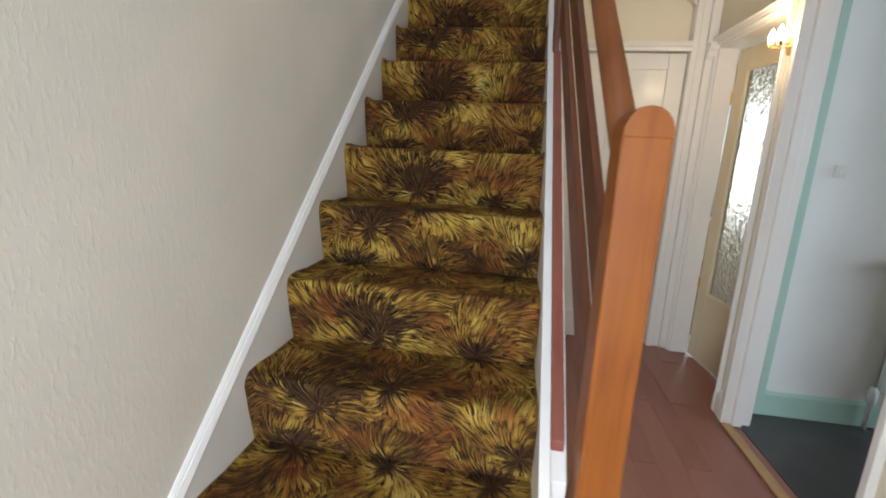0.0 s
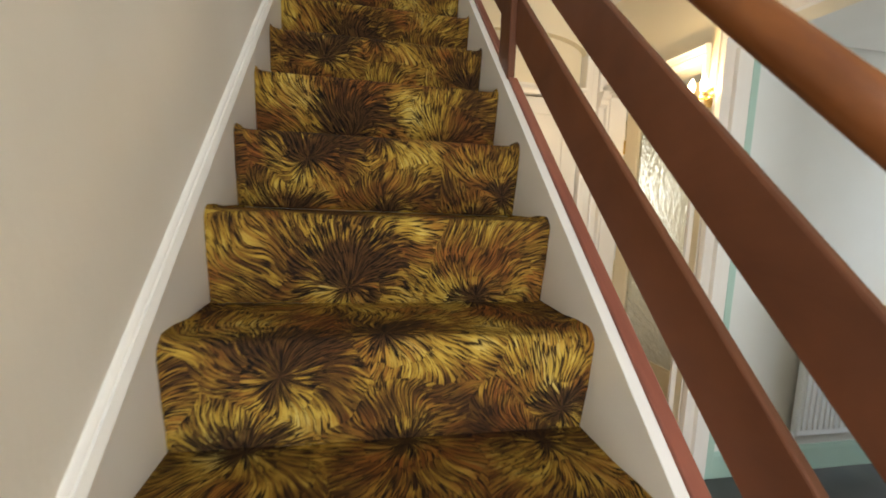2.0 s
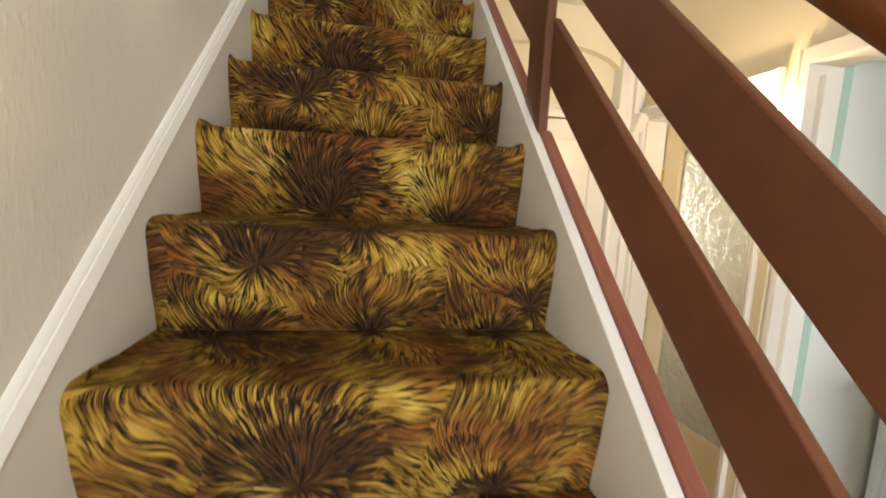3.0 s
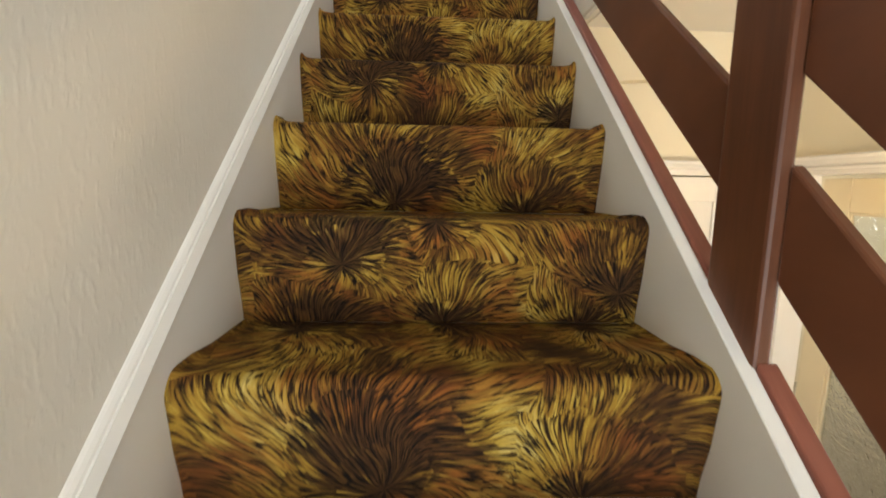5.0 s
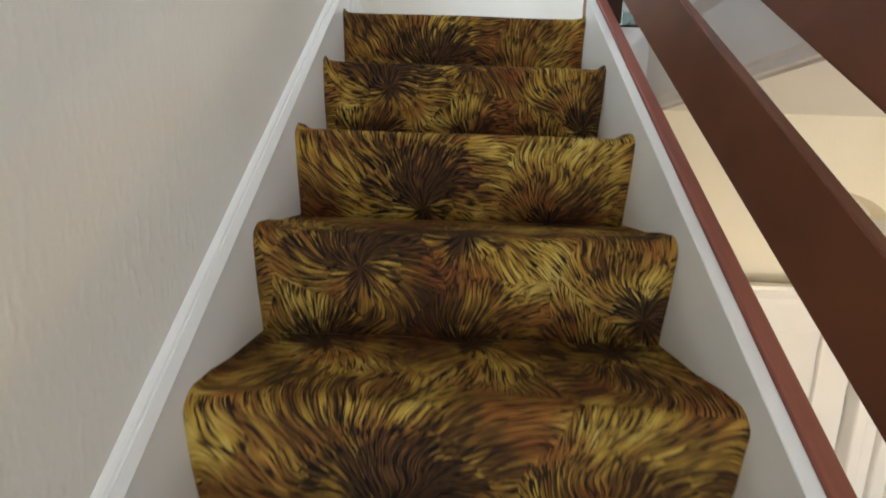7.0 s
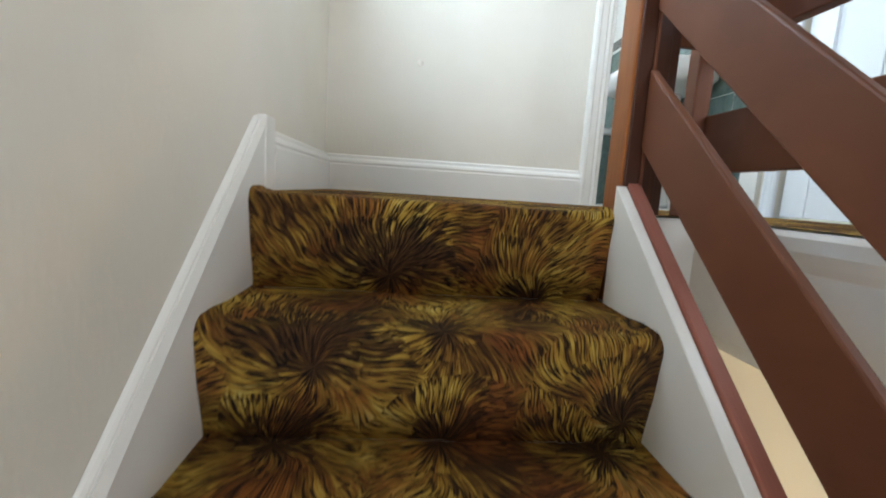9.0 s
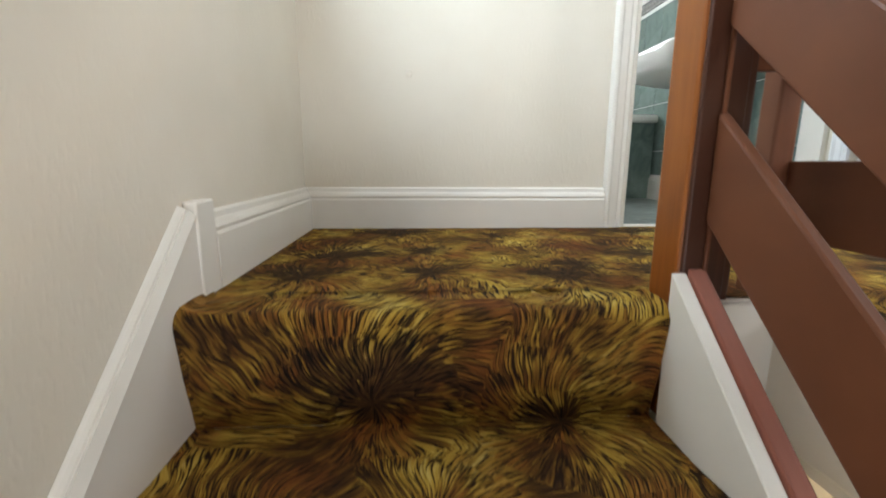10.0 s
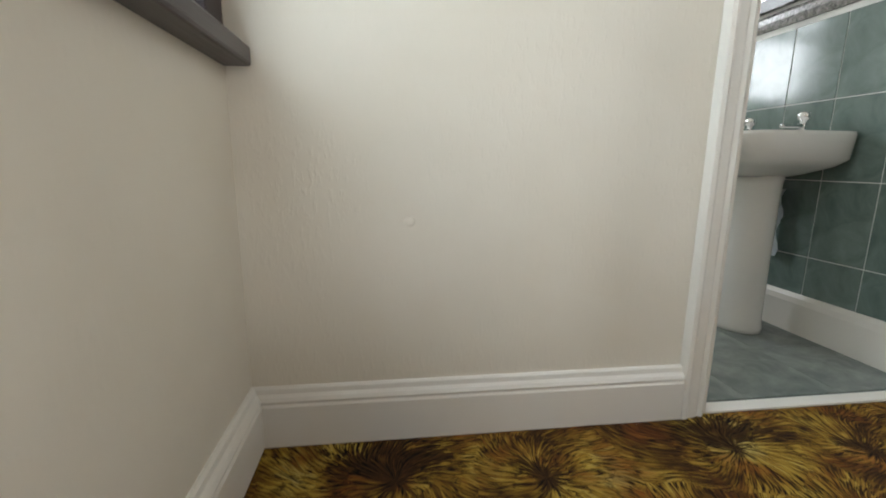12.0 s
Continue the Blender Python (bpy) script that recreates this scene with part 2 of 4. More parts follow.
ORANGE_WOOD = wood_mat("orange_varnished_wood", (0.37, 0.125, 0.022), (0.29, 0.088, 0.014), (0.18, 0.048, 0.009), 0.34)
BROWN_WOOD = wood_mat("brown_varnished_wood", (0.185, 0.070, 0.030), (0.135, 0.048, 0.021), (0.080, 0.028, 0.013), 0.46)
RED_WOOD = wood_mat("red_brown_varnished_wood", (0.208, 0.076, 0.034), (0.152, 0.054, 0.025), (0.096, 0.034, 0.017), 0.46, (1, 0.06, 0.12))
# tone of the dark plank, and of the shade painted on the newel facing
DARK_AND_SHADED_WOOD = wood_mat("dark_and_shaded_wood", (0.095, 0.036, 0.020), (0.070, 0.027, 0.016), (0.042, 0.016, 0.010), 0.36)
BASE_WOOD = wood_mat("red_painted_wood", (0.33, 0.115, 0.075), (0.27, 0.090, 0.058), (0.19, 0.060, 0.040), 0.4, (1, 0.06, 0.12))
CARPET = carpet_mat()
TILE = tile_mat("teal_wall_tile", (0.25, 0.320, 0.290), (0.105, 0.155, 0.140), 0.14, 9.0)
SLATE = tile_mat("grey_slate_floor", (0.33, 0.355, 0.325), (0.11, 0.135, 0.125), 0.35, 11.0)
BORDER = tile_mat("mottled_border_tile", (0.62, 0.60, 0.56), (0.05, 0.05, 0.05), 0.2, 70.0)
GROUT = plain_mat("pale_grout", (0.78, 0.80, 0.76), (0.68, 0.70, 0.66), 0.8)
DARK_FLOOR = plain_mat("black_worn_lino", (0.034, 0.033, 0.033), (0.095, 0.088, 0.080), 0.4, 40, 0.4)
ROOM_CARPET = plain_mat("beige_carpet", (0.46, 0.40, 0.31), (0.38, 0.32, 0.24), 0.95, 160, 0.5)
PORCELAIN = plain_mat("white_porcelain", (0.78, 0.77, 0.74), (0.76, 0.75, 0.72), 0.08, 5, 0.0)
CLOTH = plain_mat("white_cloth", (0.72, 0.76, 0.76), (0.6, 0.66, 0.66), 0.9, 60, 0.4)
DARK_FRAME = wood_mat("dark_window_wood", (0.060, 0.040, 0.042), (0.045, 0.030, 0.034), (0.028, 0.020, 0.022), 0.3, (1, 0.08, 1))
BLACK_FRAME = plain_mat("black_frame", (0.012, 0.012, 0.014), (0.02, 0.02, 0.02), 0.25)
LAMINATE = laminate_mat()
PINE = wood_mat("pale_pine_strip", (0.50, 0.34, 0.16), (0.44, 0.28, 0.12), (0.34, 0.20, 0.08), 0.4, (1, 0.06, 1))
GLASS = glass_mat("patterned_glass", (0.95, 0.97, 0.97), 0.08, 0.9)
BULB = glow_mat("bulb_glow", (1.0, 0.75, 0.42), 25.0)
PLASTIC = plain_mat("white_plastic", (0.72, 0.70, 0.64), (0.68, 0.66, 0.60), 0.35)
chrome = Nodes("chrome", 0.08, 1.0)
chrome.colour((0.82, 0.83, 0.84))
CHROME = chrome.mat
brass = Nodes("brass", 0.25, 1.0)
brass.colour((0.70, 0.48, 0.18))
BRASS = brass.mat
mirror = Nodes("mirror", 0.02, 1.0)
mirror.colour((0.90, 0.92, 0.92))
MIRROR = mirror.mat
skyglow = Nodes("bright_overcast_outdoors")
skyglow.colour((0.0, 0.0, 0.0))
skyglow.bsdf.inputs["Emission Strength"].default_value = 1.0
_n = skyglow.noise(skyglow.coords(), 5.0, 3)
skyglow.put(skyglow.ramp(_n, [(0.3, (0.9, 1.0, 1.15)), (0.7, (1.6, 1.7, 1.8))]), skyglow.bsdf.inputs["Emission Color"])
OUTDOORS = skyglow.mat


# ---- mesh helpers ----
def thing(name, label, category, group="", kind="", at=(0, 0, 0)):
    ob = new(name)
    ob.location = at
    return tagged(ob, label, category, group, kind)


def finish(bm, material, name, smooth=False):
    me = bpy.data.meshes.new(name)
    bmesh.ops.recalc_face_normals(bm, faces=bm.faces)
    bm.to_mesh(me)
    bm.free()
    me.materials.append(material)
    if smooth:
        for poly in me.polygons:
            poly.use_smooth = True
    return me


def part(name, bm, material, parent=None, label="", smooth=False):
    ob = new(name, finish(bm, material, name, smooth))
    if parent is not None:
        ob.parent = parent
        ob.matrix_parent_inverse = Matrix.Translation(-parent.location)
    if label:
        ob["label"] = label
    return ob


def box(x0, x1, y0, y1, z0, z1, bevel=0.0, bm=None):
    own = bm is None
    if own:
        bm = bmesh.new()
    made = bmesh.ops.create_cube(bm, size=1.0, matrix=Matrix.LocRotScale(((x0 + x1) / 2, (y0 + y1) / 2, (z0 + z1) / 2), None, (x1 - x0, y1 - y0, z1 - z0)))
    if bevel > 0:
        edges = {e for v in made["verts"] for e in v.link_edges}
        bmesh.ops.bevel(bm, geom=list(edges), offset=bevel, segments=2, affect="EDGES", profile=0.5)
    return bm


def prism_yz(outline, x0, x1, bevel=0.0):
    """A flat outline in y and z, drawn out from x0 to x1."""
    bm = bmesh.new()
    face = bm.faces.new([bm.verts.new((x0, y, z)) for y, z in outline])
    out = bmesh.ops.extrude_face_region(bm, geom=[face])
    bmesh.ops.translate(bm, verts=[g for g in out["geom"] if isinstance(g, bmesh.types.BMVert)], vec=(x1 - x0, 0, 0))
    if bevel > 0:
        bmesh.ops.bevel(bm, geom=list(bm.edges), offset=bevel, segments=2, affect="EDGES", profile=0.5)
    return bm


def sweep(section, start, end, across, up):
    """A closed cross-section of (side, height) pairs drawn from start to end, with its side and height along the given vectors."""
    bm = bmesh.new()
    across, up = Vector(across), Vector(up)
    rings = [[bm.verts.new(Vector(p) + across * a + up * b) for a, b in section] for p in (start, end)]
    n = len(section)
    for i in range(n):
        bm.faces.new((rings[0][i], rings[0][(i + 1) % n], rings[1][(i + 1) % n], rings[1][i]))
    bm.faces.new(rings[0])
    bm.faces.new(rings[1])
    return bm


def lathe(profile, at, axis="Z", segments=24, squash=(1, 1)):
    """A turned shape from (radius, height) pairs."""
    bm = bmesh.new()
    rings = []
    for r, hgt in profile:
        ring = []
        for i in range(segments):
            a = 2 * math.pi * i / segments
            p = Vector((r * math.cos(a) * squash[0], r * math.sin(a) * squash[1], hgt))
            if axis == "X":
                p = Vector((p.z, p.x, p.y))
            elif axis == "Y":
                p = Vector((p.x, p.z, p.y))
            ring.append(bm.verts.new(p + Vector(at)))
        rings.append(ring)
    for a, b in zip(rings, rings[1:]):
        for i in range(segments):
            bm.faces.new((a[i], a[(i + 1) % segments], b[(i + 1) % segments], b[i]))
    bm.faces.new(rings[0])
    bm.faces.new(rings[-1])
    return bm


def setting(name, bm, material, label, category):
    return tagged(part(name, bm, material), label, category, kind="structure")


def joined(*boxes):
    bm = bmesh.new()
    for b in boxes:
        box(*b, bm=bm)
    return bm


SKIRT = [(0, 0), (0.022, 0), (0.022, 0.092), (0.019, 0.098), (0.021, 0.104), (0.017, 0.112), (0.011, 0.118), (0.009, 0.128), (0.004, 0.132), (0, 0.132)]
ARCHITRAVE = [(0, 0), (0.0, 0.012), (0.008, 0.019), (0.016, 0.014), (0.022, 0.018), (0.040, 0.020), (0.048, 0.026), (0.056, 0.024), (0.060, 0.0)]

# ---- walls, floors and ceilings ----
wall_l = setting("wall_west", joined((WALL_L - 0.16, WALL_L, FRONT_Y, 2.92, HALL - 0.1, CEIL_UP), (WALL_L - 0.16, WALL_L, 2.92, 3.86, HALL - 0.1, 3.50),
                                     (WALL_L - 0.16, WALL_L, 2.92, 3.86, 4.65, CEIL_UP), (WALL_L - 0.16, WALL_L, 3.86, 4.03, HALL - 0.1, CEIL_UP)),
                 WALLPAPER, "cream painted textured wallpaper wall beside the stairs", "wall")
setting("wall_north", joined((WALL_L, 1.105, BACK_Y, BACK_Y + 0.1, 2.30, CEIL_UP), (1.105, 1.85, BACK_Y, BACK_Y + 0.1, TOP + 2.02, CEIL_UP), (1.85, GAL_WALL + 0.1, BACK_Y, BACK_Y + 0.1, 2.30, CEIL_UP)),
        WALLPAPER, "cream textured landing end wall with bathroom doorway", "wall")
# the opening from 1.3 to 2.7 is added to let the side fill in
setting("wall_gallery", joined((GAL_WALL, GAL_WALL + 0.1, FRONT_Y, 1.3, TOP, CEIL_UP), (GAL_WALL, GAL_WALL + 0.1, 1.3, 2.7, TOP, 3.4), (GAL_WALL, GAL_WALL + 0.1, 1.3, 2.7, 4.7, CEIL_UP), (GAL_WALL, GAL_WALL + 0.1, 2.7, 3.06, TOP, CEIL_UP), (GAL_WALL, GAL_WALL + 0.1, 3.06, 3.84, TOP + 2.02, CEIL_UP), (GAL_WALL, GAL_WALL + 0.1, 3.84, BACK_Y, TOP, CEIL_UP)),
        WALLPAPER, "cream gallery wall with a white door", "wall")
# the opening from 3.2 to 4.3 is added for the stairwell fill lamp
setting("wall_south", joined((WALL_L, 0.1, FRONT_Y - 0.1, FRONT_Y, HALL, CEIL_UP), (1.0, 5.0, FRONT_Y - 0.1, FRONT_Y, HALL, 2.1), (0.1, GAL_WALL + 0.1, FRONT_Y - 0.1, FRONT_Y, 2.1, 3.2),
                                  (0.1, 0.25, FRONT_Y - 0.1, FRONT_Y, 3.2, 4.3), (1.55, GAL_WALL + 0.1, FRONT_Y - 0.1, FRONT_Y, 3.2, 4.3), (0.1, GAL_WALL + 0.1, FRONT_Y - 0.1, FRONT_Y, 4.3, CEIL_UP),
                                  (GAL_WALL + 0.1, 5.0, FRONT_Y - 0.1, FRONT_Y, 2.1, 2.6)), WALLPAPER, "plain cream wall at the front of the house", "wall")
setting("ceiling_upper", box(WALL_L - 0.16, 2.6, FRONT_Y - 0.1, 6.0, CEIL_UP, CEIL_UP + 0.1), CEILING_PAINT, "off-white plaster ceiling over the stairwell", "ceiling")
setting("ceiling_hall", joined((GAL_X + 0.02, 4.6, FRONT_Y, 6.5, CEIL_HALL, CEIL_HALL + 0.06), (0.0, GAL_X + 0.02, 3.16, 6.5, CEIL_HALL, CEIL_HALL + 0.06)), CEILING_PAINT, "off-white plaster hall ceiling under the gallery", "ceiling")
setting("ceiling_lobby", box(HALL_X + 0.12, 4.6, FRONT_Y, 2.10, 1.94, 2.0), CEILING_PAINT, "off-white low ceiling of the lobby", "ceiling")
setting("floor_landing", joined((0.0, GAL_WALL, 3.09, BACK_Y, CEIL_HALL + 0.06, TOP - 0.004), (GAL_X + 0.03, GAL_WALL, FRONT_Y, 3.09, CEIL_HALL + 0.06, TOP - 0.004)), GLOSS_WHITE, "landing floor slab under patterned carpet", "floor")
hall_floor = setting("floor_hall", box(0.82, HALL_X + 0.3, FRONT_Y, 6.5, HALL - 0.1, HALL - 0.006), LAMINATE, "reddish wood laminate hall floor", "floor")
setting("floor_stairs_base", box(WALL_L, 0.82, FRONT_Y, 6.5, HALL - 0.1, HALL - 0.004), LAMINATE, "reddish wood laminate floor before the stairs", "floor")
setting("floor_sitting_room", box(HALL_X + 0.3, 4.6, 2.24, 6.5, HALL - 0.1, HALL - 0.004), ROOM_CARPET, "plain beige carpet in the room behind the glazed door", "floor")
setting("floor_lobby", box(2.02, 4.6, FRONT_Y, 2.12, HALL - 0.1, HALL - 0.002), DARK_FLOOR, "worn black lino lobby floor", "floor")

# hall side wall: a cased opening to the lobby, then a glazed door
setting("wall_hall_side", joined((HALL_X, HALL_X + 0.12, FRONT_Y, 1.00, HALL, CEIL_HALL), (HALL_X, HALL_X + 0.12, 1.00, 1.98, 1.84, CEIL_HALL), (HALL_X, HALL_X + 0.12, 1.98, 2.10, HALL, CEIL_HALL),
                                   (HALL_X, HALL_X + 0.12, 2.10, 2.92, 1.80, CEIL_HALL), (HALL_X, HALL_X + 0.12, 2.92, 6.5, HALL, CEIL_HALL)), HALL_PAPER, "yellow-cream painted hall side wall with doorways", "wall")
setting("wall_lobby_north", box(HALL_X + 0.12, 4.6, 2.12, 2.24, HALL, CEIL_HALL), LOBBY_PAINT, "white painted lobby wall above mint skirting", "wall")
setting("wall_lobby_east", joined((4.6, 4.7, FRONT_Y, 0.5, HALL, CEIL_HALL), (4.6, 4.7, 0.5, 1.9, HALL, 0.3), (4.6, 4.7, 0.5, 1.9, 1.5, CEIL_HALL), (4.6, 4.7, 1.9, 2.18, HALL, CEIL_HALL)), LOBBY_PAINT, "white painted lobby end wall", "wall")
setting("wall_sitting_east", box(4.6, 4.7, 2.18, 6.5, HALL, CEIL_HALL), HALL_PAPER, "yellow-cream side wall of the room behind the glazed door", "wall")
setting("wall_hall_end", box(0.82, 0.84, 3.0, 3.16, HALL, CEIL_HALL), HALL_PAPER, "yellow-cream return beside the hall end door", "wall")
setting("wall_kitchen_back", joined((-0.2, 2.9, 6.5, 6.6, HALL, CEIL_HALL), (2.9, 4.5, 6.5, 6.6, HALL, 0.2), (2.9, 4.5, 6.5, 6.6, 1.9, CEIL_HALL), (4.5, 4.7, 6.5, 6.6, HALL, CEIL_HALL)), HALL_PAPER, "yellow painted back wall beyond the hall", "wall")
setting("wall_under_landing", box(WALL_L, 0.84, 3.16, 3.26, HALL, CEIL_HALL), HALL_PAPER, "yellow-cream wall closing the stairs underneath", "wall")
setting("wall_hall_stair_side", prism_yz([(nose(-1) + 0.02, HALL), (3.16, HALL), (3.16, slope_z(3.16) - 0.28), (nose(0) + 0.1, slope_z(nose(0)) - 0.1)], 0.80, 0.82), HALL_PAPER, "cream panelling under the stair string", "wall")

# skirtings
base = setting("baseboard_landing", sweep(SKIRT, (WALL_L, 3.185, TOP), (WALL_L, BACK_Y, TOP), (1.1, 0, 0), (0, 0, 1.08)), GLOSS_WHITE, "white gloss moulded skirting along the landing", "skirting")
part("skirting_length", sweep(SKIRT, (WALL_L, BACK_Y, TOP), (1.035, BACK_Y, TOP), (0, -1, 0), (0, 0, 1.08)), GLOSS_WHITE, base)
part("skirting_block", box(WALL_L, 0.003, 3.118, 3.185, TOP - 0.06, TOP + 0.165, 0.004), GLOSS_WHITE, base)
setting("baseboard_lobby", sweep([(0, 0), (0.02, 0), (0.02, 0.13), (0.012, 0.15), (0, 0.15)], (HALL_X + 0.12, 2.12, HALL), (4.6, 2.12, HALL), (0, -1, 0), (0, 0, 1)), MINT_PAINT, "mint green gloss skirting in the lobby", "skirting")
setting("baseboard_hall", sweep(SKIRT, (HALL_X, 2.0, HALL), (HALL_X, 2.10, HALL), (-1, 0, 0), (0, 0, 1.1)), GLOSS_WHITE, "short white gloss skirting between two hall doorways", "skirting")


# ---- stairs ----
def strip_profile(n, tread=GOING):
    """(y, z) along the carpet of one step, from the back of its tread over the nosing to the foot of its riser, and the run so far."""
    y, z, r = nose(n), n * RISE, 0.021
    pts = [(y + tread + 0.026, z), (y + 0.12, z), (y + 0.06, z), (y + r, z - 0.0005)]
    for k in range(1, 7):
        a = math.pi * 0.53 * k / 6
        pts.append((y + r - r * math.sin(a), z - r + r * math.cos(a)))
    pts += [(y + 0.004, z - 0.05), (y + 0.011, z - RISE * 0.5), (y + 0.018, z - RISE * 0.8), (y + 0.024, z - RISE + 0.001)]
    return pts


def carpet_mesh(n, x0=0.0, x1=WIDE, tread=GOING):
    pts = strip_profile(n, tread)
    run = [0.0]
    for a, b in zip(pts, pts[1:]):
        run.append(run[-1] + math.dist(a, b))
    # the run at the nosing marks where the pattern of this step begins
    shift = (13 - n) * PERIOD / 2 - run[6]
    mid_n = len(pts)
    xs = [x0, x0 + 0.005, x0 + 0.014, x0 + 0.03] + [x0 + (x1 - x0) * k / 12 for k in range(1, 12)] + [x1 - 0.03, x1 - 0.014, x1 - 0.005, x1]
    bm = bmesh.new()
    layer = bm.loops.layers.uv.new("UVMap")
    grid, coord = [], {}
    for x in xs:
        e = min(x - x0, x1 - x)
        drop = 0.013 * (1 - math.sqrt(max(0.0, 1 - (1 - min(e, 0.03) / 0.03) ** 2)))
        col = []
        for i, (y, z) in enumerate(pts):
            a, b = pts[max(i - 1, 0)], pts[min(i + 1, mid_n - 1)]
            t = Vector((0, b[0] - a[0], b[1] - a[1])).normalized()
            nrm = Vector((0, t.z, -t.y))
            wave = 0.0022 * noise.noise(Vector((x * 7, i * 0.4, n * 3.1)))
            k = 1.0 if 2 <= i <= 11 else 0.5
            v = bm.verts.new(Vector((x, y, z)) + nrm * (drop * k - wave))
            coord[v] = (x, run[i] + shift)
            col.append(v)
        grid.append(col)
    for a, b in zip(grid, grid[1:]):
        for i in range(mid_n - 1):
            f = bm.faces.new((a[i], a[i + 1], b[i + 1], b[i]))
            for loop in f.loops:
                loop[layer].uv = coord[loop.vert]
    return bm


carpet = thing("stair_carpet", "worn gold and brown fur-patterned carpet fitted over the stairs", "carpet")
for n in range(13, -2, -1):
    if n == 13:
        bm = carpet_mesh(13, 0.0, WIDE, 0.04)
    else:
        bm = carpet_mesh(n)
    part("step_cover", bm, CARPET, carpet, smooth=True)


def flat_carpet(x0, x1, y0, y1):
    bm = bmesh.new()
    layer = bm.loops.layers.uv.new("UVMap")
    nx, ny = max(2, int((x1 - x0) / 0.06)), max(2, int((y1 - y0) / 0.06))
    grid = [[bm.verts.new((x0 + (x1 - x0) * i / nx, y0 + (y1 - y0) * j / ny, TOP + 0.0015 * noise.noise(Vector((i * 0.5, j * 0.5, 3))))) for j in range(ny + 1)] for i in range(nx + 1)]
    for i in range(nx):
        for j in range(ny):
            f = bm.faces.new((grid[i][j], grid[i + 1][j], grid[i + 1][j + 1], grid[i][j + 1]))
            for loop in f.loops:
                loop[layer].uv = (loop.vert.co.x, -(loop.vert.co.y - nose(13)) + 0.0035)
    return bm


landing_carpet = tagged(part("landing_carpet", flat_carpet(0.0, GAL_WALL, nose(13) + 0.055, BACK_Y - 0.005), CARPET, smooth=True), "gold and brown fur-patterned carpet covering the landing", "carpet")
gallery_carpet = tagged(part("gallery_carpet", flat_carpet(GAL_X + 0.01, GAL_WALL, FRONT_Y, nose(13) + 0.055), CARPET, smooth=True), "gold and brown fur-patterned carpet along the gallery", "carpet")

stairs = thing("staircase", "steep straight staircase with white strings and closed risers", "staircase", kind="structure")
for n in range(-1, 13):
    part("tread", box(0.0, WIDE, nose(n) + 0.022, nose(n) + GOING + 0.036, n * RISE - 0.030, n * RISE - 0.006), GLOSS_WHITE, stairs)
    part("riser", box(0.0, WIDE, nose(n) + 0.038, nose(n) + 0.050, (n - 1) * RISE, n * RISE - 0.032), GLOSS_WHITE, stairs)


def string_outline(y0, y1, low, high):
    return [(y0, slope_z(y0) + low), (y1, slope_z(y1) + low), (y1, slope_z(y1) + high), (y0, slope_z(y0) + high)]


part("wall_string", prism_yz(string_outline(nose(-1) - 0.10, 3.12, -0.26, 0.062), WALL_L + 0.001, 0.0), GLOSS_WHITE, stairs, "white gloss skirting string against the wall")
LEAN = Vector((0, GOING, RISE)).normalized()
OVER = Vector((0, -RISE, GOING)).normalized()
MOULD = [(0, 0), (0.021, 0), (0.021, 0.002), (0.018, 0.008), (0.0135, 0.0165), (0.0110, 0.0150), (0.0095, 0.0150), (0.0085, 0.0190), (0.005, 0.023), (0.002, 0.025), (0, 0.0255)]
y0, y1 = nose(-1) - 0.10, 3.12
part("string_moulding", sweep(MOULD, (WALL_L + 0.001, y0, slope_z(y0) + 0.061), (WALL_L + 0.001, y1, slope_z(y1) + 0.061), (1, 0, 0), OVER), GLOSS_WHITE, stairs)
part("outer_string", prism_yz(string_outline(nose(-1) - 0.02, 3.028, -0.30, 0.063), WIDE, WIDE + 0.024, 0.002), GLOSS_WHITE, stairs, "white painted outer string")
part("outer_string_back", prism_yz(string_outline(0.34, 3.028, -0.30, 0.046), WIDE + 0.025, WIDE + 0.060, 0.002), GLOSS_WHITE, stairs)

# ---- stair balustrade ----
rail = thing("stair_balustrade", "red-brown varnished stair balustrade of sloping flat boards", "balustrade")
NEWEL_BACK = 3.115
NX0, NX1 = 0.782, 0.808


def newel(name, x0, x1, y0, y1, z0, z1, material):
    """A square post with softened edges, a line worked down its face and a rounded head."""
    bm = bmesh.new()
    box(x0, x1, y0, y1, z0, z1 - 0.045, 0.006, bm)
    cx, cy, w, d = (x0 + x1) / 2, (y0 + y1) / 2, (x1 - x0) / 2, (y1 - y0) / 2
    last = None
    for k in range(6):
        a = k / 5 * math.pi / 2
        s, up = 0.05 + 0.93 * math.cos(a), 0.05 * math.sin(a)
        ring = [bm.verts.new((cx + sx * w * (0.98 if k == 0 else max(s, 0.0)), cy + sy * d * 0.98, z1 - 0.048 + up)) for sx, sy in ((-1, -1), (1, -1), (1, 1), (-1, 1))]
        if last:
            for i in range(4):
                bm.faces.new((last[i], last[(i + 1) % 4], ring[(i + 1) % 4], ring[i]))
        last = ring
    bm.faces.new(last)
    return part(name, bm, material, rail)


newel("bottom_newel", 0.836, 0.921, 0.30, 0.39, HALL, 1.106, ORANGE_WOOD)["label"] = "orange varnished newel post with rounded head"
newel("middle_newel", NX0, NX1, 1.597, 1.708, slope_z(1.66) - 0.25, slope_z(1.66) + 0.92, BROWN_WOOD)
top_post = newel("top_newel", 0.776, 0.852, 3.035, NEWEL_BACK, TOP - RISE + 0.002, TOP + 1.12, ORANGE_WOOD)
# the facing's dark colour stands in for shade on the newel's south side
part("newel_facing", box(0.780, 0.850, 3.027, 3.036, TOP - RISE + 0.08, TOP + 1.06, 0.003), DARK_AND_SHADED_WOOD, rail, "facing of the top newel, coloured dark for its shaded side")
